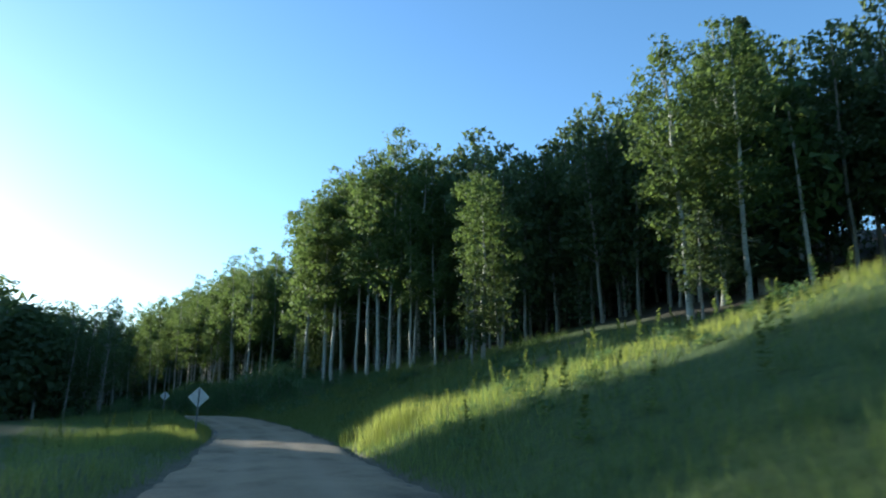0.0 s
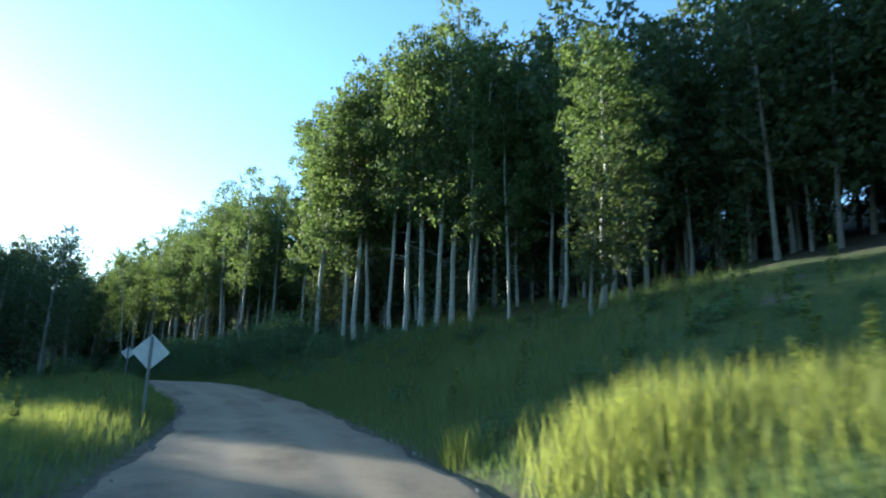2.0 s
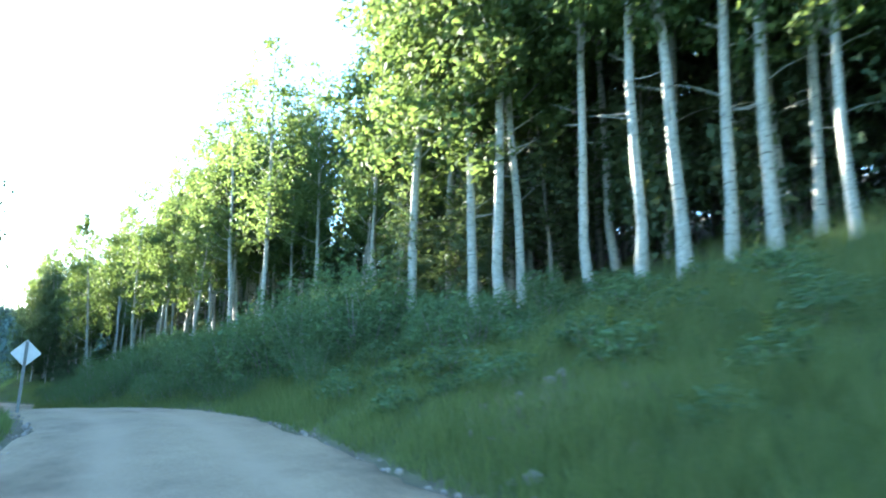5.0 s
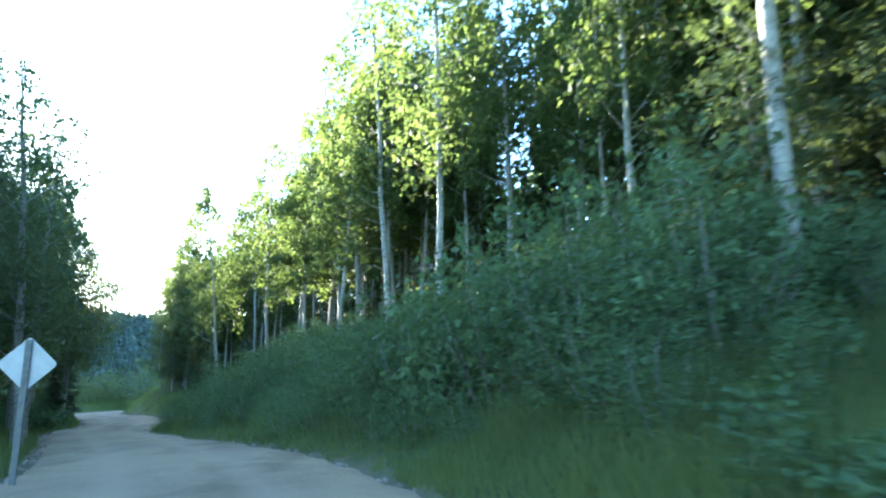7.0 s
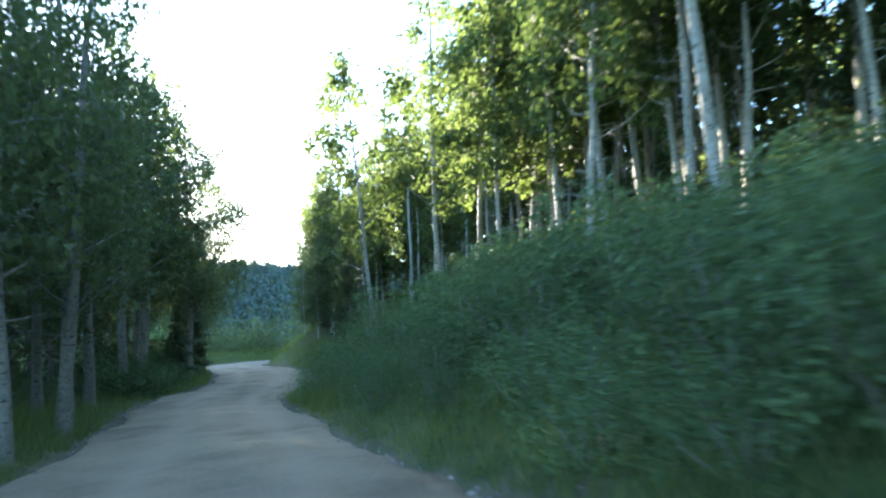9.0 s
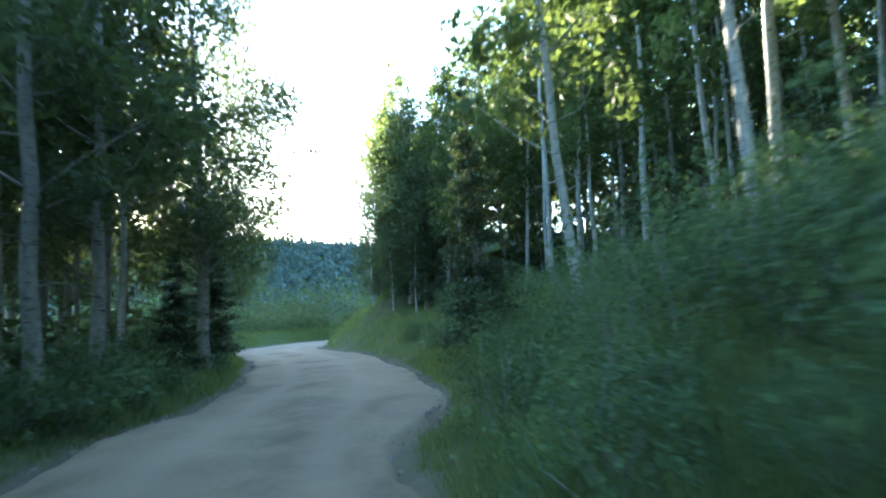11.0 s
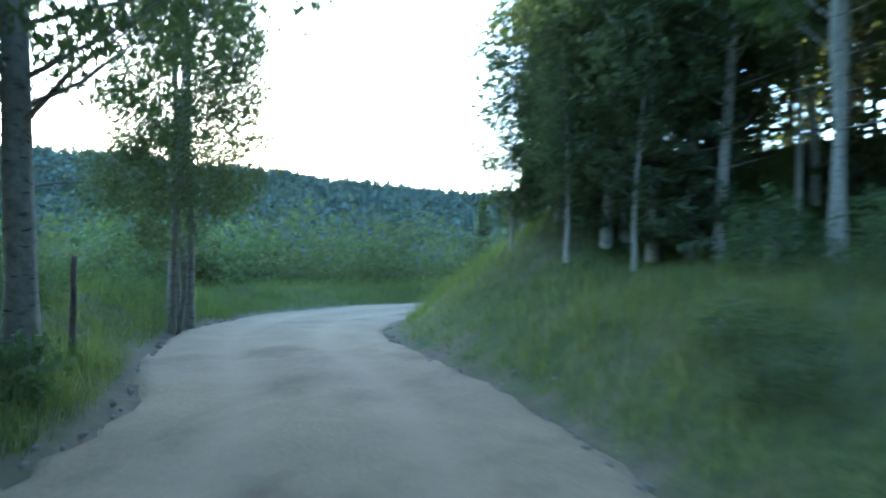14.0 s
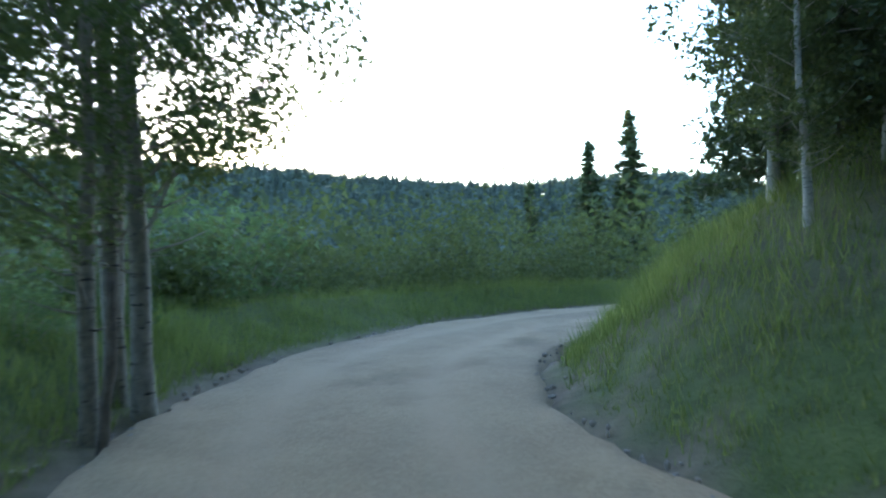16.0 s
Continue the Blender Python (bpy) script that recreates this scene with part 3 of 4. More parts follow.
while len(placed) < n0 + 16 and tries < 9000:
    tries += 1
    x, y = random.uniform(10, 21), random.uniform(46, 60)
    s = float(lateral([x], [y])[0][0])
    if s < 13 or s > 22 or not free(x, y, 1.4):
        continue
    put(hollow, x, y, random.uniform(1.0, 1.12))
# the aspen wood behind the first rows
tries = 0
n0 = len(placed)
while len(placed) < n0 + 70 and tries < 12000:
    tries += 1
    x, y = random.uniform(-8, 42), random.uniform(20, 92)
    s = float(lateral([x], [y])[0][0])
    lim = 16 if y < 29 else 19.5 if y < 46 else 11 if y < 60 else 8.5
    if s < lim or s > lim + 11 or not free(x, y, 1.2) or (y < 46 and 0.77 * x + 0.636 * y < 40):
        continue
    put(hollow if y < 44 else backs if s > lim + 3 else aspens, x, y, random.uniform(0.68, 0.84) if y < 49 else random.uniform(0.92, 1.08) if y < 60 else random.uniform(0.72, 0.84))


def in_beam(x, y, px, py, half):
    """Whether a tree at x, y would stand in the way of the sunbeam that falls on px, py."""
    dx, dy = x - px, y - py
    along = dx * SUN_DIR.x + dy * SUN_DIR.y
    return along > 0 and abs(dx * SUN_DIR.y - dy * SUN_DIR.x) < half


# the downhill side: close to the road from the second sign on
LEFT = [(-16.9, 74.3), (-17.9, 77.3), (-19.9, 81.6), (-20.9, 84.2), (-14.9, 69.8), (-22.9, 86.6), (-26.5, 86.0), (-28.0, 91.2), (-31.5, 92.5)]
# out on the downhill meadow, where they shade the near bank
SHADE = [(-17.5, 38.5), (-19.0, 41.0), (-18.0, 43.5), (-20.5, 45.5), (-22.5, 43.0), (-18.5, 47.0), (-23.0, 48.5), (-26.0, 46.0), (-25.5, 51.5), (-28.5, 54.5), (-16.5, 35.5), (-21.0, 38.0)]
for x, y in LEFT:
    put(darks, x, y, random.uniform(0.94, 1.04) if y > 80 else random.uniform(0.70, 0.76))
# the last two are added only to keep sun streaks off the road
for x, y, k in [(-12.6, 68.6, 0.77), (-14.3, 71.9, 0.74), (-15.6, 73.6, 0.78), (-13.4, 66.2, 0.72), (-25.6, 87.6, 0.95), (-30.4, 93.4, 1.0)]:
    put(darks[2:], x, y, k)
for x, y in SHADE:
    if not in_beam(x, y, 3.9, 22.6, 2.9):
        put(darks, x, y, random.uniform(0.72, 0.88))
# aspens added deeper in the wood to block sun from the trees uphill
for c, m in [(30.5, 78), (31.8, 83), (33.0, 79), (34.3, 84), (35.6, 80), (36.8, 85), (38.0, 81)]:
    put([aspens[3]], 0.77 * c - 0.636 * m, 0.636 * c + 0.77 * m, random.uniform(0.72, 0.78))
# added aspens, mostly out of view, widened to shade the upper bank
for k in range(11):
    c = 22.2 + 1.25 * k
    m = 84 + 2.7 * max(0, c - 32) + 3 * (k % 2)
    put(backs, 0.77 * c - 0.636 * m, 0.636 * c + 0.77 * m, random.uniform(0.98, 1.1), None, 1.3)
n0, tries = len(placed), 0
while len(placed) < n0 + 40 and tries < 6000:
    tries += 1
    x, y = random.uniform(-62, -12), random.uniform(58, 100)
    s, _, u = (float(v[0]) for v in lateral([x], [y]))
    if s > -5.2 or s < (-38 if u < 72 else -10) or u > 87 or u < 62 or not free(x, y, 2.0) or in_beam(x, y, 3.9, 22.6, 2.9) or (s < -9 and in_beam(x, y, -8.0, 66.0, 2.4)):
        continue
    put(darks, x, y, random.uniform(0.60, 0.75))

GREEN = "young dark green spruce with drooping branches by the road"
spruces = [spruce(51, 6.2, 1.7, 15000, "spruce_tree", GREEN, 0.115), spruce(52, 3.9, 1.1, 7000, "spruce_tree", GREEN, 0.11)]
put([spruces[0]], -14.3, 89.8, 1.15, 20, 0.62)
for x, y, k in [(-22.3, 108.7, 1.4), (-21.3, 106.6, 1.3), (-22.7, 111.2, 1.45), (-18.9, 104.6, 1.1), (-20.2, 105.7, 1.2)]:
    put([spruces[0]], x, y, k, None, 0.66)
put([spruces[1]], -22.9, 91.2, 1.0, 70)
put([spruces[1]], -21.6, 87.6, 0.8, 10)
for x, y, k in [(-23.1, 108.2, 0.56), (-22.9, 106.2, 0.36), (-21.3, 104.6, 0.34), (-19.9, 103.7, 0.32), (-21.0, 106.6, 0.55), (-22.5, 109.2, 0.85), (-21.9, 106.9, 0.8), (-20.6, 105.3, 0.75), (-19.6, 104.7, 0.8), (-18.4, 104.2, 0.8), (-18.4, 105.9, 0.5), (-14.0, 106.0, 0.45), (-11.0, 103.8, 0.42)]:
    put(edges, x, y, k, None, 1.15)

# slender aspens at the outside of the bend, backlit darkness put into their colours
bend = broadleaf(71, 10.5, .25, 2.5, .11, 13500, 0.078, (BARK_GREY, LEAF_SHADED), "slender_aspen", "slender aspen with an open crown at the outside bend, coloured as backlit", 26, 0.66)
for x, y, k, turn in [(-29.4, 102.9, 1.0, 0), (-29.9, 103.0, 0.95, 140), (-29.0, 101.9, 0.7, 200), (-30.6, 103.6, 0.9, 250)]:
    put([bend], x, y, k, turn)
stout = broadleaf(73, 13.0, .24, 3.5, .17, 21000, 0.11, (BARK_GREY, LEAF_SHADED), "stout_aspen", "stout grey-barked aspen by the road, its broad crown coloured for shade", 42, 0.72)
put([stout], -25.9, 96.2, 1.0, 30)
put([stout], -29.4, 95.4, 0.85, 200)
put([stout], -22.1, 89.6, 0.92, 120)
FIR = "tall pointed spruce standing in the valley below the road"
talls = [spruce(61, 19.0, 3.4, 5000, "tall_spruce", FIR, 0.6)]
tagged(talls[0], group="spruces in the valley")
for x, y, k in [(-30.3, 157.0, 1.05), (-33.6, 157.5, 0.95), (-35.2, 160.0, 0.85), (-39.5, 158.0, 0.82), (-26.0, 165.0, 0.8)]:
    put(talls, x, y, k)
for x, y, k in [(30.0, 38.0, 0.92), (27.0, 45.0, 0.85), (26.5, 30.0, 0.9)]:
    put(talls, x, y, k)

# slender pole aspens in rows above the last stretch
pole = broadleaf(95, 15.5, .55, 1.4, .10, 2200, 0.2, (BARK, LEAF), "pole_aspen", "slender pale aspen pole with a high thin crown", 16)
tagged(pole, group="pole aspens above the road")
poles = random.Random(5)
for x, y in [(-12.9, 96.4), (-11.4, 97.8), (-9.8, 95.2), (-8.6, 97.4), (-7.2, 94.6), (-6.3, 96.9), (-10.3, 99.6), (-13.4, 100.2), (-8.8, 101.3), (-11.9, 102.6), (-5.4, 99.4), (-7.1, 103.2), (-4.4, 95.7), (-9.9, 104.4)]:
    put([pole], x, y, poles.uniform(0.8, 1.0), poles.uniform(0, 360), 0.9, poles)

# ---- undergrowth and far woods ----
def stuff(name, verts, faces, mat, label, category):
    return tagged(new(name, mesh_of(name, verts, faces, mat)), label, category, kind="stuff")


def many_crowns(rng, xy, zc, r, h, per, size, rough=0.8):
    """Leaves of many far crowns in one mesh; each crown is uneven."""
    n = len(xy)
    lob = rng.normal(size=(n, 5, 3))
    lob /= np.linalg.norm(lob, axis=2)[:, :, None]
    pick = rng.integers(0, 5, (n, per))
    d = rng.normal(size=(n, per, 3))
    d /= np.linalg.norm(d, axis=2)[:, :, None]
    p = 0.55 * np.take_along_axis(lob, pick[:, :, None], 1) + 0.55 * d * (rng.uniform(0.2, 1, (n, per, 1)) ** 0.5)
    p = p * np.stack([r, r, h], 1)[:, None, :] + np.column_stack([xy, zc])[:, None, :]
    nr = d + rng.normal(size=(n, per, 3)) * rough + np.array([0, 0, 0.3])
    sz = np.repeat(size, per) if np.ndim(size) else size
    return leaves(rng, p.reshape(-1, 3), nr.reshape(-1, 3), sz, True)


rng = np.random.default_rng(21)


def scatter(rng, n, x0, x1, y0, y1, test):
    out = []
    while len(out) < n:
        x, y = rng.uniform(x0, x1, 4000), rng.uniform(y0, y1, 4000)
        s, zr, u = lateral(x, y)
        ok = test(x, y, s, u)
        out += list(zip(x[ok], y[ok]))
    return np.array(out[:n])


# undergrowth between the trunks, its colour darkened to give the shade there
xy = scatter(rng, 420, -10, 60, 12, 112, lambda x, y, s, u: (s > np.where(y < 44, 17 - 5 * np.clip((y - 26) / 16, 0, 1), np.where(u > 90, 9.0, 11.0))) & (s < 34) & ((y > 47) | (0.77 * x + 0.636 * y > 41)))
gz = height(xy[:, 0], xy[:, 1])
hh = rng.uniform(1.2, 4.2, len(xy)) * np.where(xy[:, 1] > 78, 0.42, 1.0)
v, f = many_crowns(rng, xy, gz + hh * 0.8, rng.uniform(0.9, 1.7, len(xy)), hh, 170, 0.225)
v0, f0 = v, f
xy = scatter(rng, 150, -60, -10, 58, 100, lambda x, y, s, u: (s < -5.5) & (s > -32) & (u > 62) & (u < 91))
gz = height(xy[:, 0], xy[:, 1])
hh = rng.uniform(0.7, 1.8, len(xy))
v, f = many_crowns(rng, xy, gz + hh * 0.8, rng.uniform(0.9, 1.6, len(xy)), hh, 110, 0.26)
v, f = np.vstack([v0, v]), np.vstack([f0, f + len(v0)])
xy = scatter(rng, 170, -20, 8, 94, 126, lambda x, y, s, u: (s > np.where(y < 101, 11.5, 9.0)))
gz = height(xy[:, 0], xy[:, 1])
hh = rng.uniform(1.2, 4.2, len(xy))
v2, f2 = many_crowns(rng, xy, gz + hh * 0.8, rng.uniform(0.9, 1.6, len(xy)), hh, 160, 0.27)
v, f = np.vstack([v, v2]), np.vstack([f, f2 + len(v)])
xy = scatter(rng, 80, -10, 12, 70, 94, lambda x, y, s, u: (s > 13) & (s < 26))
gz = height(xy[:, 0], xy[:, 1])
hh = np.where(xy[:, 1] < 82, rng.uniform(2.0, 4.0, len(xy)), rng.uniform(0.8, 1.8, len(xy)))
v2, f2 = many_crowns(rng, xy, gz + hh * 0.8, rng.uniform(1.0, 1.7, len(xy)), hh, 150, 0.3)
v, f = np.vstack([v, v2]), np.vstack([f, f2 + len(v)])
stuff("undergrowth", v, f, UNDER, "leafy undergrowth between the trunks, shade put into its colour", "undergrowth")
# the wood further up the slope
xy = np.vstack([scatter(rng, 250, -4, 95, -5, 125, lambda x, y, s, u: (s > np.where(y < 30, 25, 24)) & (s < 62) & (u < 90)), scatter(rng, 16, -14, 30, 92, 122, lambda x, y, s, u: (s > 17) & (u > 88))])
gz = height(xy[:, 0], xy[:, 1])
H = rng.uniform(8.5, 12, len(xy)) * np.where(xy[:, 1] > 60, 0.85, 1.0)
v, f = many_crowns(rng, xy, gz + H * 0.56, rng.uniform(1.4, 2.1, len(xy)), H * 0.46, 270, 0.58)
stuff("upper_woods", v, f, LEAF, "dense green aspen wood further up the slope", "woods")
tp = [tube([(x, y, z - 0.3), (x + a, y + b, z + h * 0.9)], [0.14, 0.04], 6) for (x, y), z, h, a, b in zip(xy, gz, H, rng.normal(0, .3, len(xy)), rng.normal(0, .3, len(xy)))]
v, f = join(tp)
stuff("upper_trunks", v, f, BARK, "pale aspen trunks further up the slope", "woods")
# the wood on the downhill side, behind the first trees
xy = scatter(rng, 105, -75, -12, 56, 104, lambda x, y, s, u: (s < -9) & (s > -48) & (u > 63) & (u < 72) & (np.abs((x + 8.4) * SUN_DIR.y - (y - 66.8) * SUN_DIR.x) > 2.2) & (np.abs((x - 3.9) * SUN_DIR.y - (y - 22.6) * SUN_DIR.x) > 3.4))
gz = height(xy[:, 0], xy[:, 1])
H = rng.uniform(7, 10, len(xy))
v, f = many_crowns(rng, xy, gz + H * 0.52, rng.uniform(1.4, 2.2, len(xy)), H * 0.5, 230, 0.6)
stuff("lower_woods", v, f, LEAF_SHADED, "dense wood on the downhill side of the road, leaves coloured for shade", "woods")
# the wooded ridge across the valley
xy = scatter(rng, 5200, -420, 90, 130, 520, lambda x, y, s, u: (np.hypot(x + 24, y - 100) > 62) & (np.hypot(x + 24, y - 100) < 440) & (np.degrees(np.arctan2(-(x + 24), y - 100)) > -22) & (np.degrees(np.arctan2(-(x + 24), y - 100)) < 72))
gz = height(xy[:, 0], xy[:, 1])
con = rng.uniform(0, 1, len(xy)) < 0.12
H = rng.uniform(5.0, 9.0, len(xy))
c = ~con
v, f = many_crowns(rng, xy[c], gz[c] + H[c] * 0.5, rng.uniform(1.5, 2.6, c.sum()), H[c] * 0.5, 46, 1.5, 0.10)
stuff("ridge_aspens", v, f, FARLEAF_HAZED, "broadleaf wood on the far ridge, haze put into its green", "far woods")


def cones(rng, xy, gz, H):
    """Ragged far conifers, each a stack of uneven cones."""
    ang = np.linspace(0, 2 * math.pi, 7, endpoint=False)
    V, F, n = [], [], 0
    for (x, y), z, h in zip(xy, gz, H):
        for k, (lo, hi, rr) in enumerate(((0.05, 0.55, 0.20), (0.30, 0.78, 0.14), (0.58, 1.05, 0.085))):
            rad = h * rr * rng.uniform(0.55, 1.15, 7)
            ring = np.column_stack([x + np.cos(ang + k) * rad, y + np.sin(ang + k) * rad, z + h * lo + rng.normal(0, 0.03 * h, 7)])
            V += [ring, np.array([[x, y, z + h * hi]])]
            F += [(n + j, n + (j + 1) % 7, n + 7) for j in range(7)]
            n += 8
    return np.vstack(V), F


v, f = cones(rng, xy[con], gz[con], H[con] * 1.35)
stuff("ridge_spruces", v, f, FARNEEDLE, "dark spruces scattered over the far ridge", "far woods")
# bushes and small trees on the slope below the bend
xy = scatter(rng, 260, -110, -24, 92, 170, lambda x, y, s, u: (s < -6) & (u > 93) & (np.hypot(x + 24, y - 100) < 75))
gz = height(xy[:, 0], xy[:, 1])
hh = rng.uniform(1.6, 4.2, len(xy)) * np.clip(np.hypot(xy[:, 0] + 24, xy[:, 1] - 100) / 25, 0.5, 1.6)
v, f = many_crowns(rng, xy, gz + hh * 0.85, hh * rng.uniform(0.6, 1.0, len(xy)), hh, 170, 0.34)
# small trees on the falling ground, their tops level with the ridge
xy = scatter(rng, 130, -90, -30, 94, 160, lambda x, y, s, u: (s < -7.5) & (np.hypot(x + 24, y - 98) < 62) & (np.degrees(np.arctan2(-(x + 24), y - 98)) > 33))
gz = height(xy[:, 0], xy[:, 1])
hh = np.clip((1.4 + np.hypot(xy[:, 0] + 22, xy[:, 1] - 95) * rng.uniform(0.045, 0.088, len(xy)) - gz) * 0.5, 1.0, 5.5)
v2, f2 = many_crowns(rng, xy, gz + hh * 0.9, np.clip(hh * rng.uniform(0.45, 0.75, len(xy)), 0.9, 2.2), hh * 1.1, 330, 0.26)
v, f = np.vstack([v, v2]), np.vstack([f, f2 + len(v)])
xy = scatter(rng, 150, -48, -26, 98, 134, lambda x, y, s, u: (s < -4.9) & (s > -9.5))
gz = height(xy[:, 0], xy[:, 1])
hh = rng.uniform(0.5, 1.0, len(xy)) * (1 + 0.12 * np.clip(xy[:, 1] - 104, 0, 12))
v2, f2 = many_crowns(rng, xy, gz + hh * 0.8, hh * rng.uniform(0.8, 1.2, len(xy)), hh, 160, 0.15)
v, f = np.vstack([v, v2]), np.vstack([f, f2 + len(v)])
stuff("valley_bushes", v, f, LEAF_SHADED, "green bushes and small trees on the slope below", "bushes")

# ---- shrubs on the banks ----
BUSH = "leafy green roadside shrub on the grassy bank"
shrubs = [shrub(81, 2.3, 1.25, 1700, "shrub", BUSH, SHRUB, 0.105), shrub(82, 1.6, 1.0, 1300, "shrub", BUSH, SHRUB, 0.092), shrub(83, 3.0, 1.3, 1900, "shrub", BUSH, SHRUB, 0.108)]
close = [shrub(84, 2.2, 1.25, 3000, "shrub", BUSH, SHRUB, 0.066), shrub(85, 2.7, 1.3, 3200, "shrub", BUSH, SHRUB, 0.069)]
herbs = [shrub(86, 1.5, 1.05, 520, "leafy_herb", "low leafy green plant in the grass of the bank", SHRUB, 0.17), shrub(87, 1.7, 0.95, 520, "leafy_herb", "low leafy green plant in the grass of the bank", SHRUB, 0.17)]
for ob in herbs:
    tagged(ob, category="plant", group="low plants on the bank")
random.seed(12)
placed.clear()
n = tries = 0
while n < 150 and tries < 9000:
    tries += 1
    y = random.uniform(52.5, 92)
    x = random.uniform(-24, 14)
    s, _, u = (float(v[0]) for v in lateral([x], [y]))
    if not (0.9 < s - HALF < 6.5) or (u < 57 and s - HALF < 0.9 + 0.4 * (57 - u)) or not free(x, y, 1.0):
        continue
    near = s - HALF
    if u > 80 and random.random() < 0.92:
        continue
    put(close if near < 3.4 and 54 < u < 82 else shrubs, x, y, (0.5 if near < 1.6 else 1.0 if near > 2.6 and 56 < u < 62 else 0.55 if u < 55 else 0.78) * random.uniform(0.8, 1.2) * (0.6 if u > 82 else 1))
    n += 1
n = tries = 0
while n < 46 and tries < 6000:
    tries += 1
    x, y = random.uniform(-40, -6), random.uniform(58, 112)
    s, _, u = (float(v[0]) for v in lateral([x], [y]))
    near = -s - HALF
    if not (1.6 < near < 6) or u > 108 or not free(x, y, 1.3):
        continue
    put(shrubs, x, y, random.uniform(0.4, 0.7) if u > 92 else random.uniform(0.45, 0.85))
    n += 1
n = tries = 0
while n < 14 and tries < 6000:
    tries += 1
    x, y = random.uniform(-27, -14), random.uniform(80, 96)
    s, _, u = (float(v[0]) for v in lateral([x], [y]))
    near = -s - HALF
    if not (0.7 < near < 2.6) or not free(x, y, 0.9):
        continue
    put(herbs, x, y, random.uniform(0.40, 0.70))
    n += 1
n = tries = 0
while n < 22 and tries < 6000:
    tries += 1
    x, y = random.uniform(-27, -4), random.uniform(88, 118)
    s, _, u = (float(v[0]) for v in lateral([x], [y]))
    if not (1.2 < s - HALF < 8) or u < 88 or u > 99 or not free(x, y, 1.2):
        continue
    put(shrubs, x, y, random.uniform(0.3, 0.6))
    n += 1

n = tries = 0
while n < 16 and tries < 6000:
    tries += 1
    x, y = random.uniform(-56, -33), random.uniform(96, 120)
    s, _, u = (float(v[0]) for v in lateral([x], [y]))
    if s > -8.5 or not free(x, y, 2.2):
        continue
    put(shrubs, x, y, random.uniform(1.3, 2.1))
    n += 1

n = tries = 0
while n < 44 and tries < 6000:
    tries += 1
    x, y = random.uniform(-4, 13), random.uniform(43, 62)
    s, _, u = (float(v[0]) for v in lateral([x], [y]))
    if not (1.3 < s - HALF < 8) or not free(x, y, 0.8) or float(bare_cut(np.array([x]), np.array([y]), np.array([s]))[0]) > 0.15:
        continue
    put(herbs, x, y, random.uniform(0.26, 0.50), None, 1.35)
    n += 1

n = tries = 0
while n < 70 and tries < 6000:
    tries += 1
    x, y = random.uniform(3.5, 17), random.uniform(13, 46)
    s, _, u = (float(v[0]) for v in lateral([x], [y]))
    if not (1.2 < s - HALF < 12) or not free(x, y, 0.7) or float(bare_cut(np.array([x]), np.array([y]), np.array([s]))[0]) > 0.1:
        continue
    put(herbs, x, y, random.uniform(0.14, 0.34), None, 1.5)
    n += 1
# tall thickets that hide the feet of the aspens
for x, y, k in [(0.8, 58.7, 1.3), (-0.3, 60.4, 1.25), (2.1, 57.6, 1.25), (1.5, 60.6, 1.4), (-1.6, 62.4, 1.1), (3.0, 59.0, 1.3), (0.2, 63.0, 1.0), (-2.6, 64.6, 0.9)]:
    put([close[1], shrubs[2]], x, y, k)

# ---- road signs seen from behind ----
def prism(outline, depth):
    """An upright plate in the xz plane, with depth along y."""
    o = np.array(outline)
    n = len(o)
    v = np.vstack([np.column_stack([o[:, 0], np.full(n, -depth / 2), o[:, 1]]), np.column_stack([o[:, 0], np.full(n, depth / 2), o[:, 1]])])
    f = [tuple(range(n)), tuple(range(2 * n - 1, n - 1, -1))] + [(i, n + i, n + (i + 1) % n, (i + 1) % n) for i in range(n)]
    return v, f


def rounded_diamond(side, r):
    h = side / math.sqrt(2)
    out = []
    for k in range(4):
        a = math.pi / 2 * k
        cx, cz = math.cos(a) * (h - r * 1.414), math.sin(a) * (h - r * 1.414)
        for j in range(5):
            b = a + math.pi / 4 * (j - 2) / 2
            out.append((cx + r * math.cos(b), cz + r * math.sin(b)))
    return out


def road_sign(x, y, side, zc, turn, lean, label):
    g = ground_at(x, y)
    ob = thing("road_sign", label, "road sign", "warning signs")
    ob.matrix_basis = pose(x, y, g, 0, lean, turn)
    c = zc - g
    v, f = prism(rounded_diamond(side, 0.05), 0.004)
    plate = part("plate", mesh_of("plate", v + np.array([0, 0.045, c]), f, ALUMINIUM), ob, "bare aluminium back of a diamond sign")
    v2, f2 = prism(rounded_diamond(side - 0.01, 0.05), 0.002)
    part("face", mesh_of("face", v2 + np.array([0, 0.052, c]), f2, YELLOW), plate, "yellow front of the sign")
    u = [(-0.04, -0.02), (0.04, -0.02), (0.04, 0.02), (0.032, 0.02), (0.032, -0.012), (-0.032, -0.012), (-0.032, 0.02), (-0.04, 0.02)]
    top = c + side * 0.62
    pv = np.array([(a, b, -0.4) for a, b in u] + [(a, b, top) for a, b in u])
    pf = [(i, (i + 1) % 8, 8 + (i + 1) % 8, 8 + i) for i in range(8)] + [(7, 6, 5, 4, 3, 2, 1, 0), (8, 9, 10, 11, 12, 13, 14, 15)]
    part("post", mesh_of("post", pv, pf, STEEL), ob, "dark steel channel post")
    for dz in (-side * 0.35, side * 0.35):
        bv, bf = tube([(0, -0.035, c + dz), (0, 0.05, c + dz)], [0.014, 0.014], 6)
        part("bolt", mesh_of("bolt", bv, bf, STEEL), ob)
    return ob


road_sign(-2.75, 35.9, 0.72, 1.86, 4, 1.0, "diamond warning sign seen from behind on a steel post")
road_sign(-7.1, 58.9, 0.54, 2.25, 16, 1.5, "small diamond warning sign from behind beside the curve")


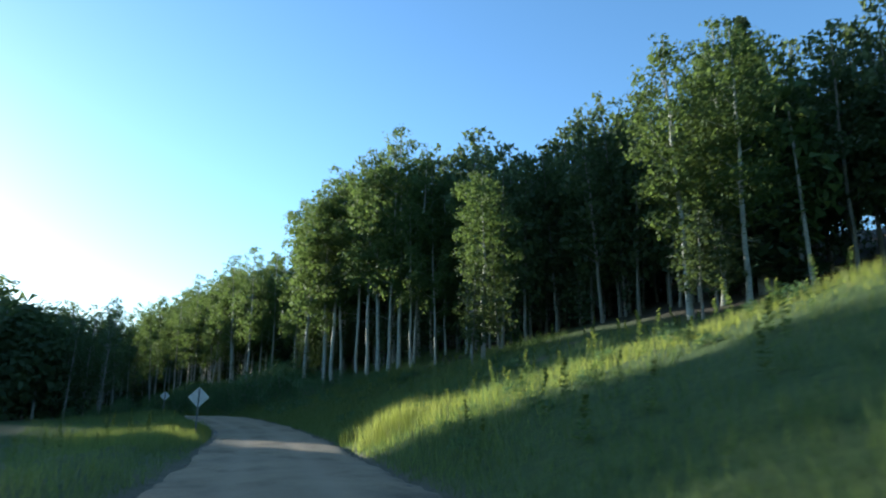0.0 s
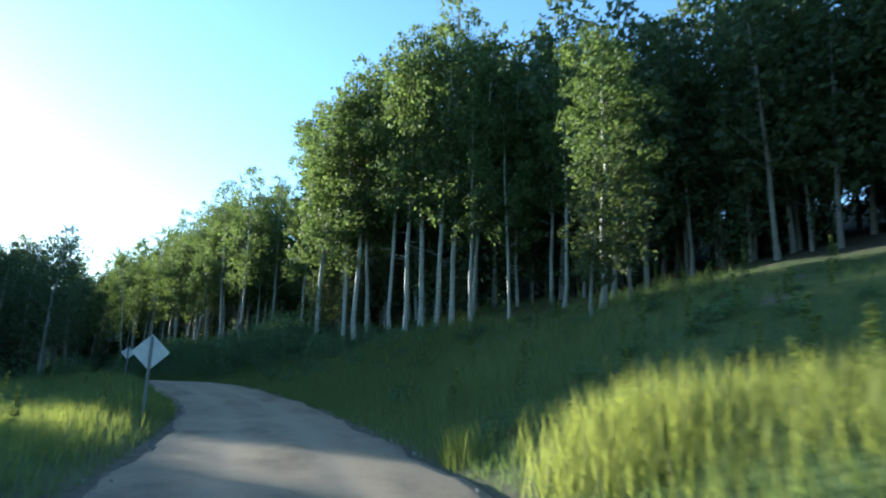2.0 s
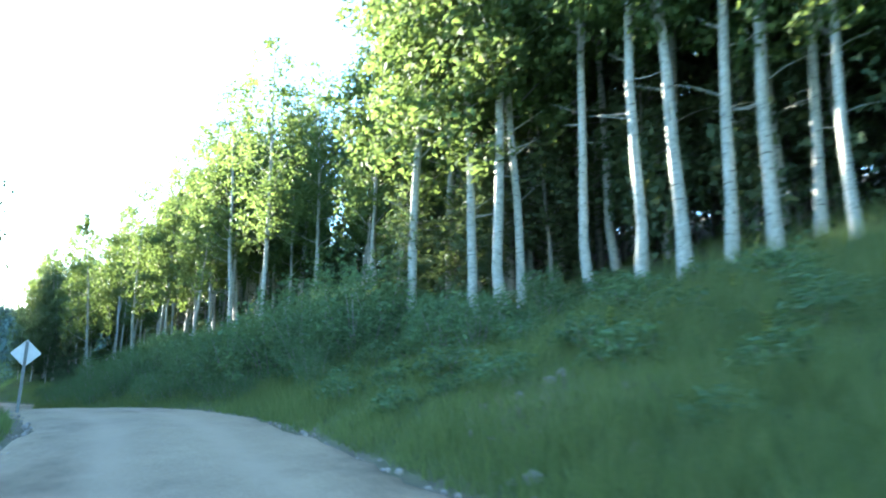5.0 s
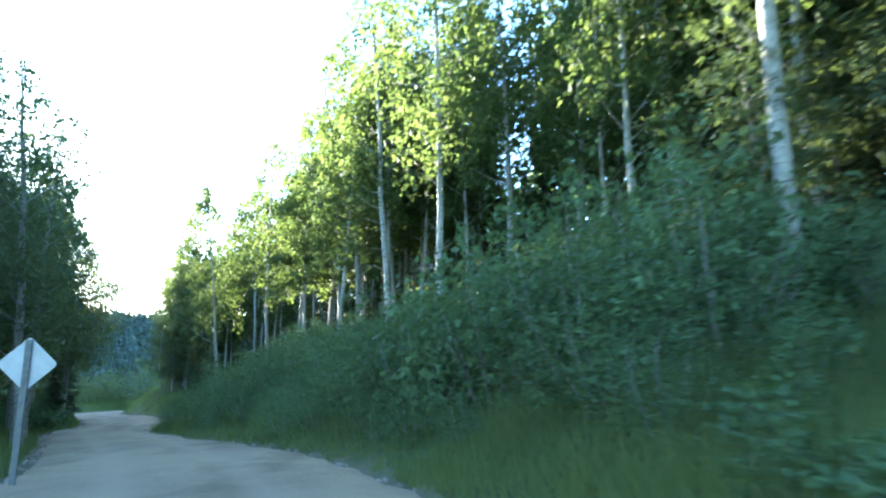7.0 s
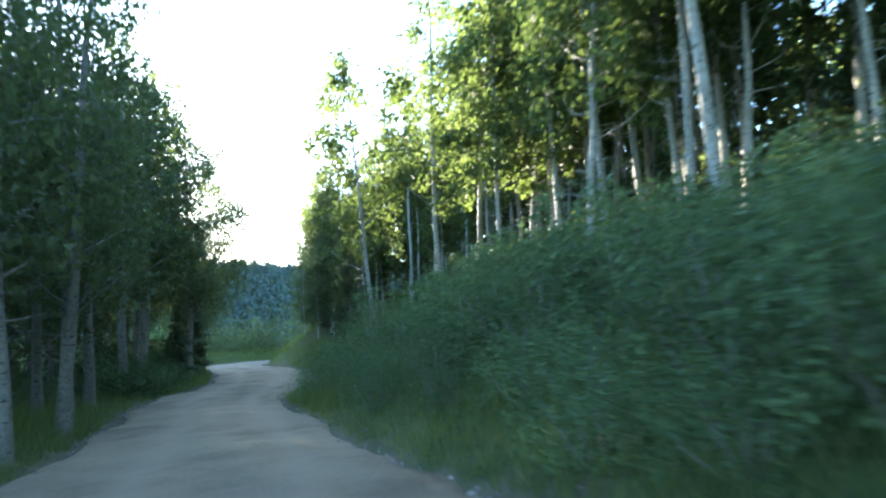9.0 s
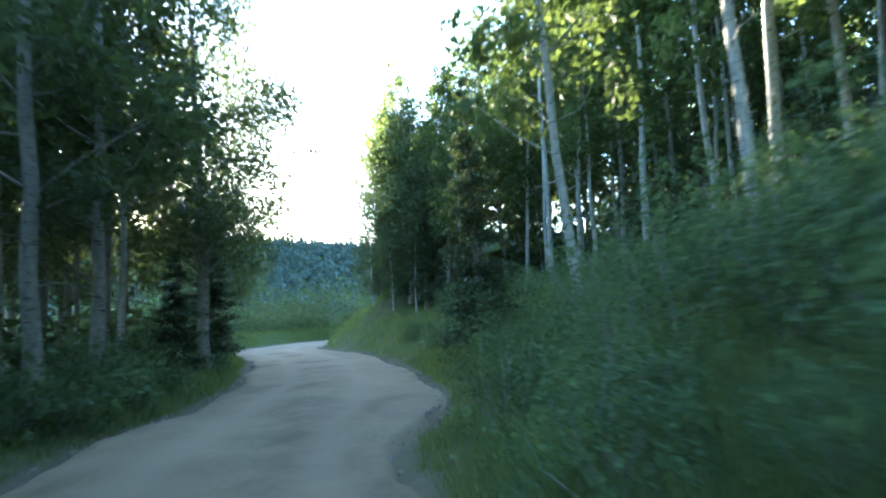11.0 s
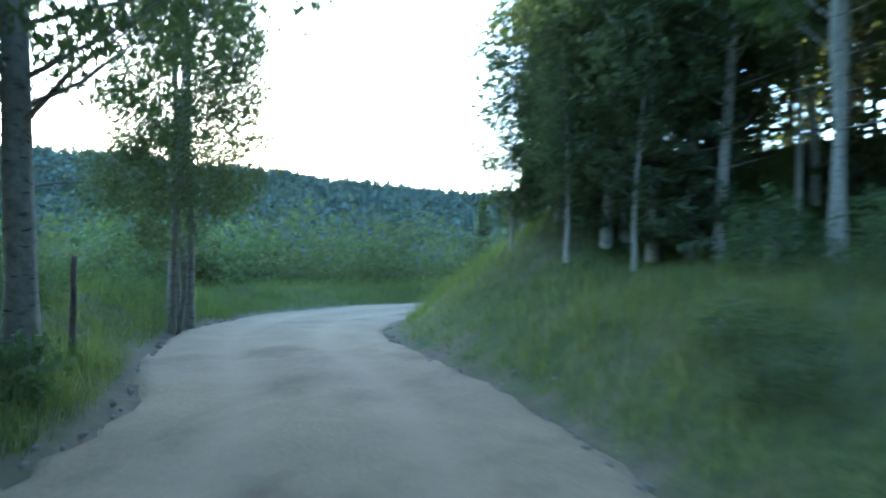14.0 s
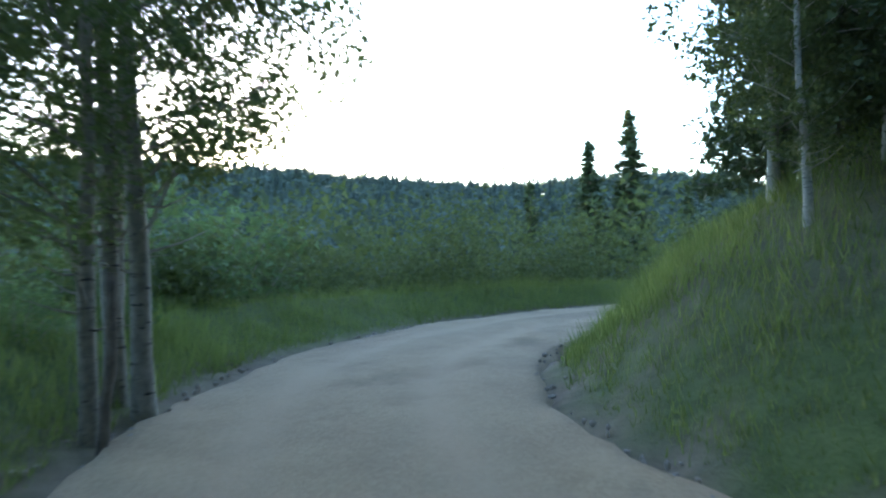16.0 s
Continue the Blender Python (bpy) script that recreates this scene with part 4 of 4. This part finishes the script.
def wood_post(x, y, h, bendy, seed):
    rng = np.random.default_rng(seed)
    z = np.linspace(-0.3, h, 8)
    p = np.column_stack([bendy * np.sin(z * 1.6) * 0.5 + rng.normal(0, 0.008, 8), rng.normal(0, 0.008, 8), z])
    v, f = tube(p, 0.05 - 0.012 * np.clip(z / h, 0, 1) + rng.normal(0, 0.002, 8), 8)
    ob = tagged(new("wood_post", mesh_of("wood_post", v, f, WOODPOST, True)), "dark weathered crooked wooden post in the verge", "post", "posts at the bend")
    ob.matrix_basis = pose(x, y, ground_at(x, y), rng.uniform(-3, 3), rng.uniform(-3, 3), 0)


wood_post(-26.9, 97.7, 1.35, 0.02, 1)
wood_post(-28.75, 101.8, 1.6, 0.12, 2)

# ---- tall weeds on the bank ----
def weed(seed, H):
    rng = np.random.default_rng(seed)
    z = np.linspace(-0.05, H, 7)
    k = z / H
    path = np.column_stack([0.10 * H * k ** 2, 0.03 * np.sin(z * 4), z])
    sv, sf = tube(path, 0.012 * (1 - 0.7 * np.clip(k, 0, 1)), 5)
    n = 70
    t = rng.uniform(0.08, 1.0, n)
    an = rng.uniform(0, 6.28, n)
    L = 0.22 * (1.1 - t) + 0.05
    c = np.column_stack([np.interp(t * H, z, path[:, 0]) + np.cos(an) * L * 0.5, np.interp(t * H, z, path[:, 1]) + np.sin(an) * L * 0.5, t * H + 0.25 * L])
    lv, lf = leaves(rng, c, np.column_stack([-np.cos(an) * 0.5, -np.sin(an) * 0.5, np.ones(n)]), 0.13)
    m = 40
    t2 = rng.uniform(0.74, 1.04, m)
    c2 = np.column_stack([np.interp(t2 * H, z, path[:, 0]), np.interp(t2 * H, z, path[:, 1]), t2 * H]) + rng.normal(0, 0.025, (m, 3))
    hv, hf = leaves(rng, c2, rng.normal(size=(m, 3)), 0.06)
    ob = thing("tall_weed", "tall leafy weed with a seed spike on the bank", "weed", "weeds on the bank")
    part("stem", mesh_of("stem", sv, sf, GRASS), ob)
    part("foliage", mesh_of("foliage", lv, lf, GRASS), ob)
    part("seed_spike", mesh_of("seed_spike", hv, hf, DRYGRASS), ob, "pale dry seed spike")
    return ob


weeds = [weed(91, 1.15), weed(92, 0.9), weed(93, 1.35)]
random.seed(31)
placed.clear()
n = 0
while n < 130:
    x, y = random.uniform(4, 17), random.uniform(8, 48)
    if n > 112:
        x, y = random.uniform(-7.5, -2.5), random.uniform(24, 46)
    s, _, u = (float(v[0]) for v in lateral([x], [y]))
    if abs(s) - HALF < 1.0 or not free(x, y, 0.5):
        continue
    put(weeds, x, y, random.uniform(0.5, 0.95))
    n += 1
for x in (6.2, 7.3, 8.1, 8.9, 9.4, 10.1, 10.8, 11.3, 12.2, 12.9, 13.8):
    put(weeds, x, (18.5 - 0.77 * x) / 0.636 + random.uniform(-0.8, 0.8), random.uniform(0.6, 0.95))

# ---- grass ----
def blades(rng, x, y, h, w, lean):
    n = len(x)
    z = height(x, y)
    an = rng.uniform(0, 6.28, n)
    la = rng.uniform(0, 6.28, n)
    base = np.column_stack([x, y, z - 0.02])
    side = np.column_stack([np.cos(an), np.sin(an), np.zeros(n)]) * (w / 2)[:, None]
    out = np.column_stack([np.cos(la), np.sin(la), np.zeros(n)]) * (h * lean * rng.uniform(0.2, 1, n))[:, None]
    tip = base + out + np.column_stack([np.zeros(n), np.zeros(n), h])
    v = np.stack([base - side, base + side, tip], 1).reshape(-1, 3)
    i = np.arange(n)[:, None] * 3
    return v, (i + np.array([[0, 1, 2]]))


rng = np.random.default_rng(77)


def along(rng, n, y0, y1, side, dmin, dmean, dmax):
    """Places beside the road, thinning out away from it."""
    k = np.where((ROAD[:, 1] >= y0) & (ROAD[:, 1] <= y1))[0]
    seg = rng.choice(k[:-1], n)
    t = rng.uniform(0, 1, n)[:, None]
    p = ROAD[seg, :2] * (1 - t) + ROAD[seg + 1, :2] * t
    d = dmin + rng.exponential(dmean, n) % dmax
    q = p + NRM[seg] * (side * (WIDE[seg] - NAR[seg] * (side > 0) + d))[:, None]
    s, _, _ = lateral(q[:, 0], q[:, 1])
    ok = np.abs(s) > HALF + dmin * 0.6
    return q[ok]


def tufted(rng, q, spread):
    """Clump places together in tufts."""
    c = q[rng.integers(0, max(1, len(q) // 9), len(q))]
    return np.where(rng.uniform(size=(len(q), 1)) < 0.6, c + rng.normal(0, spread, q.shape), q)


GV, GF, n = [], [], 0
for count, y0, y1, side, dmin, dmean, dmax, hlo, hhi in [(110000, 2, 58, 1, 0.15, 5.0, 15, 0.18, 0.55), (36000, 56, 92, 1, 0.15, 2.5, 8, 0.18, 0.55),
                                                         (50000, 88, 128, 1, 0.2, 3.5, 10, 0.12, 0.42), (40000, 6, 62, -1, 0.15, 2.6, 9, 0.18, 0.50),
                                                         (20000, 60, 93, -1, 0.1, 1.5, 5, 0.15, 0.45), (40000, 90, 128, -1, 0.15, 2.0, 8, 0.14, 0.45)]:
    q = tufted(rng, along(rng, count, y0, y1, side, dmin, dmean, dmax), 0.14)
    s, _, _ = lateral(q[:, 0], q[:, 1])
    q = q[(np.abs(s) > HALF + 0.08) & (bare_cut(q[:, 0], q[:, 1], s) < rng.uniform(0.1, 1.1, len(q)))]
    h = rng.uniform(hlo, hhi, len(q)) * np.clip(0.55 + 0.5 * np.abs(np.abs(lateral(q[:, 0], q[:, 1])[0]) - HALF), 0.5, 1.15) * np.clip(0.85 + 0.6 * lumps(q[:, 0] * 1.9 + 5, q[:, 1] * 1.9), 0.35, 1.6)
    v, f = blades(rng, q[:, 0], q[:, 1], h, rng.uniform(0.010, 0.022, len(q)), 0.6)
    GV.append(v)
    GF.append(f + n)
    n += len(v)
stuff("grass", np.vstack(GV), np.vstack(GF), GRASS, "long green grass on the road banks and verges", "grass")
# seed-head clumps; the first six are added to brighten the sunlit band
GV, GF, n = [], [], 0
for cx, cy, sp, count, hh in [(6.6, 20.4, 0.7, 1200, 0.34), (9.4, 17.4, 1.0, 1400, 0.36), (11.4, 15.2, 1.2, 1400, 0.4), (13.6, 12.6, 1.4, 1400, 0.45), (-3.7, 27.6, 0.6, 900, 0.5), (-5.6, 30.4, 0.9, 1200, 0.5), (4.4, 22.8, 0.45, 1500, 1.0), (3.4, 26.4, 0.22, 330, 0.7), (5.6, 21.7, 0.9, 1100, 0.65), (8.0, 18.8, 1.6, 1400, 0.5), (-4.6, 30.5, 1.3, 1500, 0.6), (-6.5, 34.0, 1.5, 1300, 0.6), (-3.2, 38.5, 0.8, 500, 0.55)]:
    x, y = rng.normal(cx, sp, count), rng.normal(cy, sp * 1.3, count)
    ok = np.abs(lateral(x, y)[0]) > HALF + 0.15
    v, f = blades(rng, x[ok], y[ok], rng.uniform(0.55, 1.0, ok.sum()) * hh, rng.uniform(0.012, 0.03, ok.sum()), 0.4)
    GV.append(v)
    GF.append(f + n)
    n += len(v)
stuff("seeding_grass", np.vstack(GV), np.vstack(GF), DRYGRASS, "tall pale seeding grass in clumps, some added to brighten the sunlit band", "grass")

# ---- stones ----
def stone(rng, c, r):
    bm = bmesh.new()
    bmesh.ops.create_icosphere(bm, subdivisions=1, radius=1.0)
    sc = r * rng.uniform(0.6, 1.2, 3)
    v = np.array([vv.co[:] for vv in bm.verts]) * sc * (1 + rng.normal(0, 0.10, (len(bm.verts), 1))) + c
    f = [tuple(vv.index for vv in ff.verts) for ff in bm.faces]
    bm.free()
    return v, f


q = np.vstack([along(rng, 900, 4, 120, 1, -0.35, 0.22, 0.9), along(rng, 900, 4, 120, -1, -0.35, 0.22, 0.9)])
s, zr, u = lateral(q[:, 0], q[:, 1])
base = np.where(np.abs(s) < HALF, zr + 0.01, height(q[:, 0], q[:, 1]))
v, f = join([stone(rng, np.array([x, y, z + 0.005]), rng.uniform(0.015, 0.05)) for (x, y), z in zip(q, base)])
stuff("loose_stones", v, f, STONE, "loose grey stones along the edges of the gravel", "stones")
random.seed(8)
for k in range(26):
    x, y = random.uniform(2.2, 5.4), random.uniform(43.4, 49.2)
    s = float(lateral([x], [y])[0][0])
    if s < HALF + 0.3:
        x += HALF + 0.4 - s
    r = random.uniform(0.04, 0.13)
    v, f = stone(np.random.default_rng(200 + k), np.zeros(3), r)
    ob = tagged(new("rock", mesh_of("rock", v, f, STONE)), "grey rock in the bare soil of the bank", "rock", "rocks in the bank")
    ob.matrix_basis = pose(x, y, ground_at(x, y) + r * 0.1, 0, 0, random.uniform(0, 360))
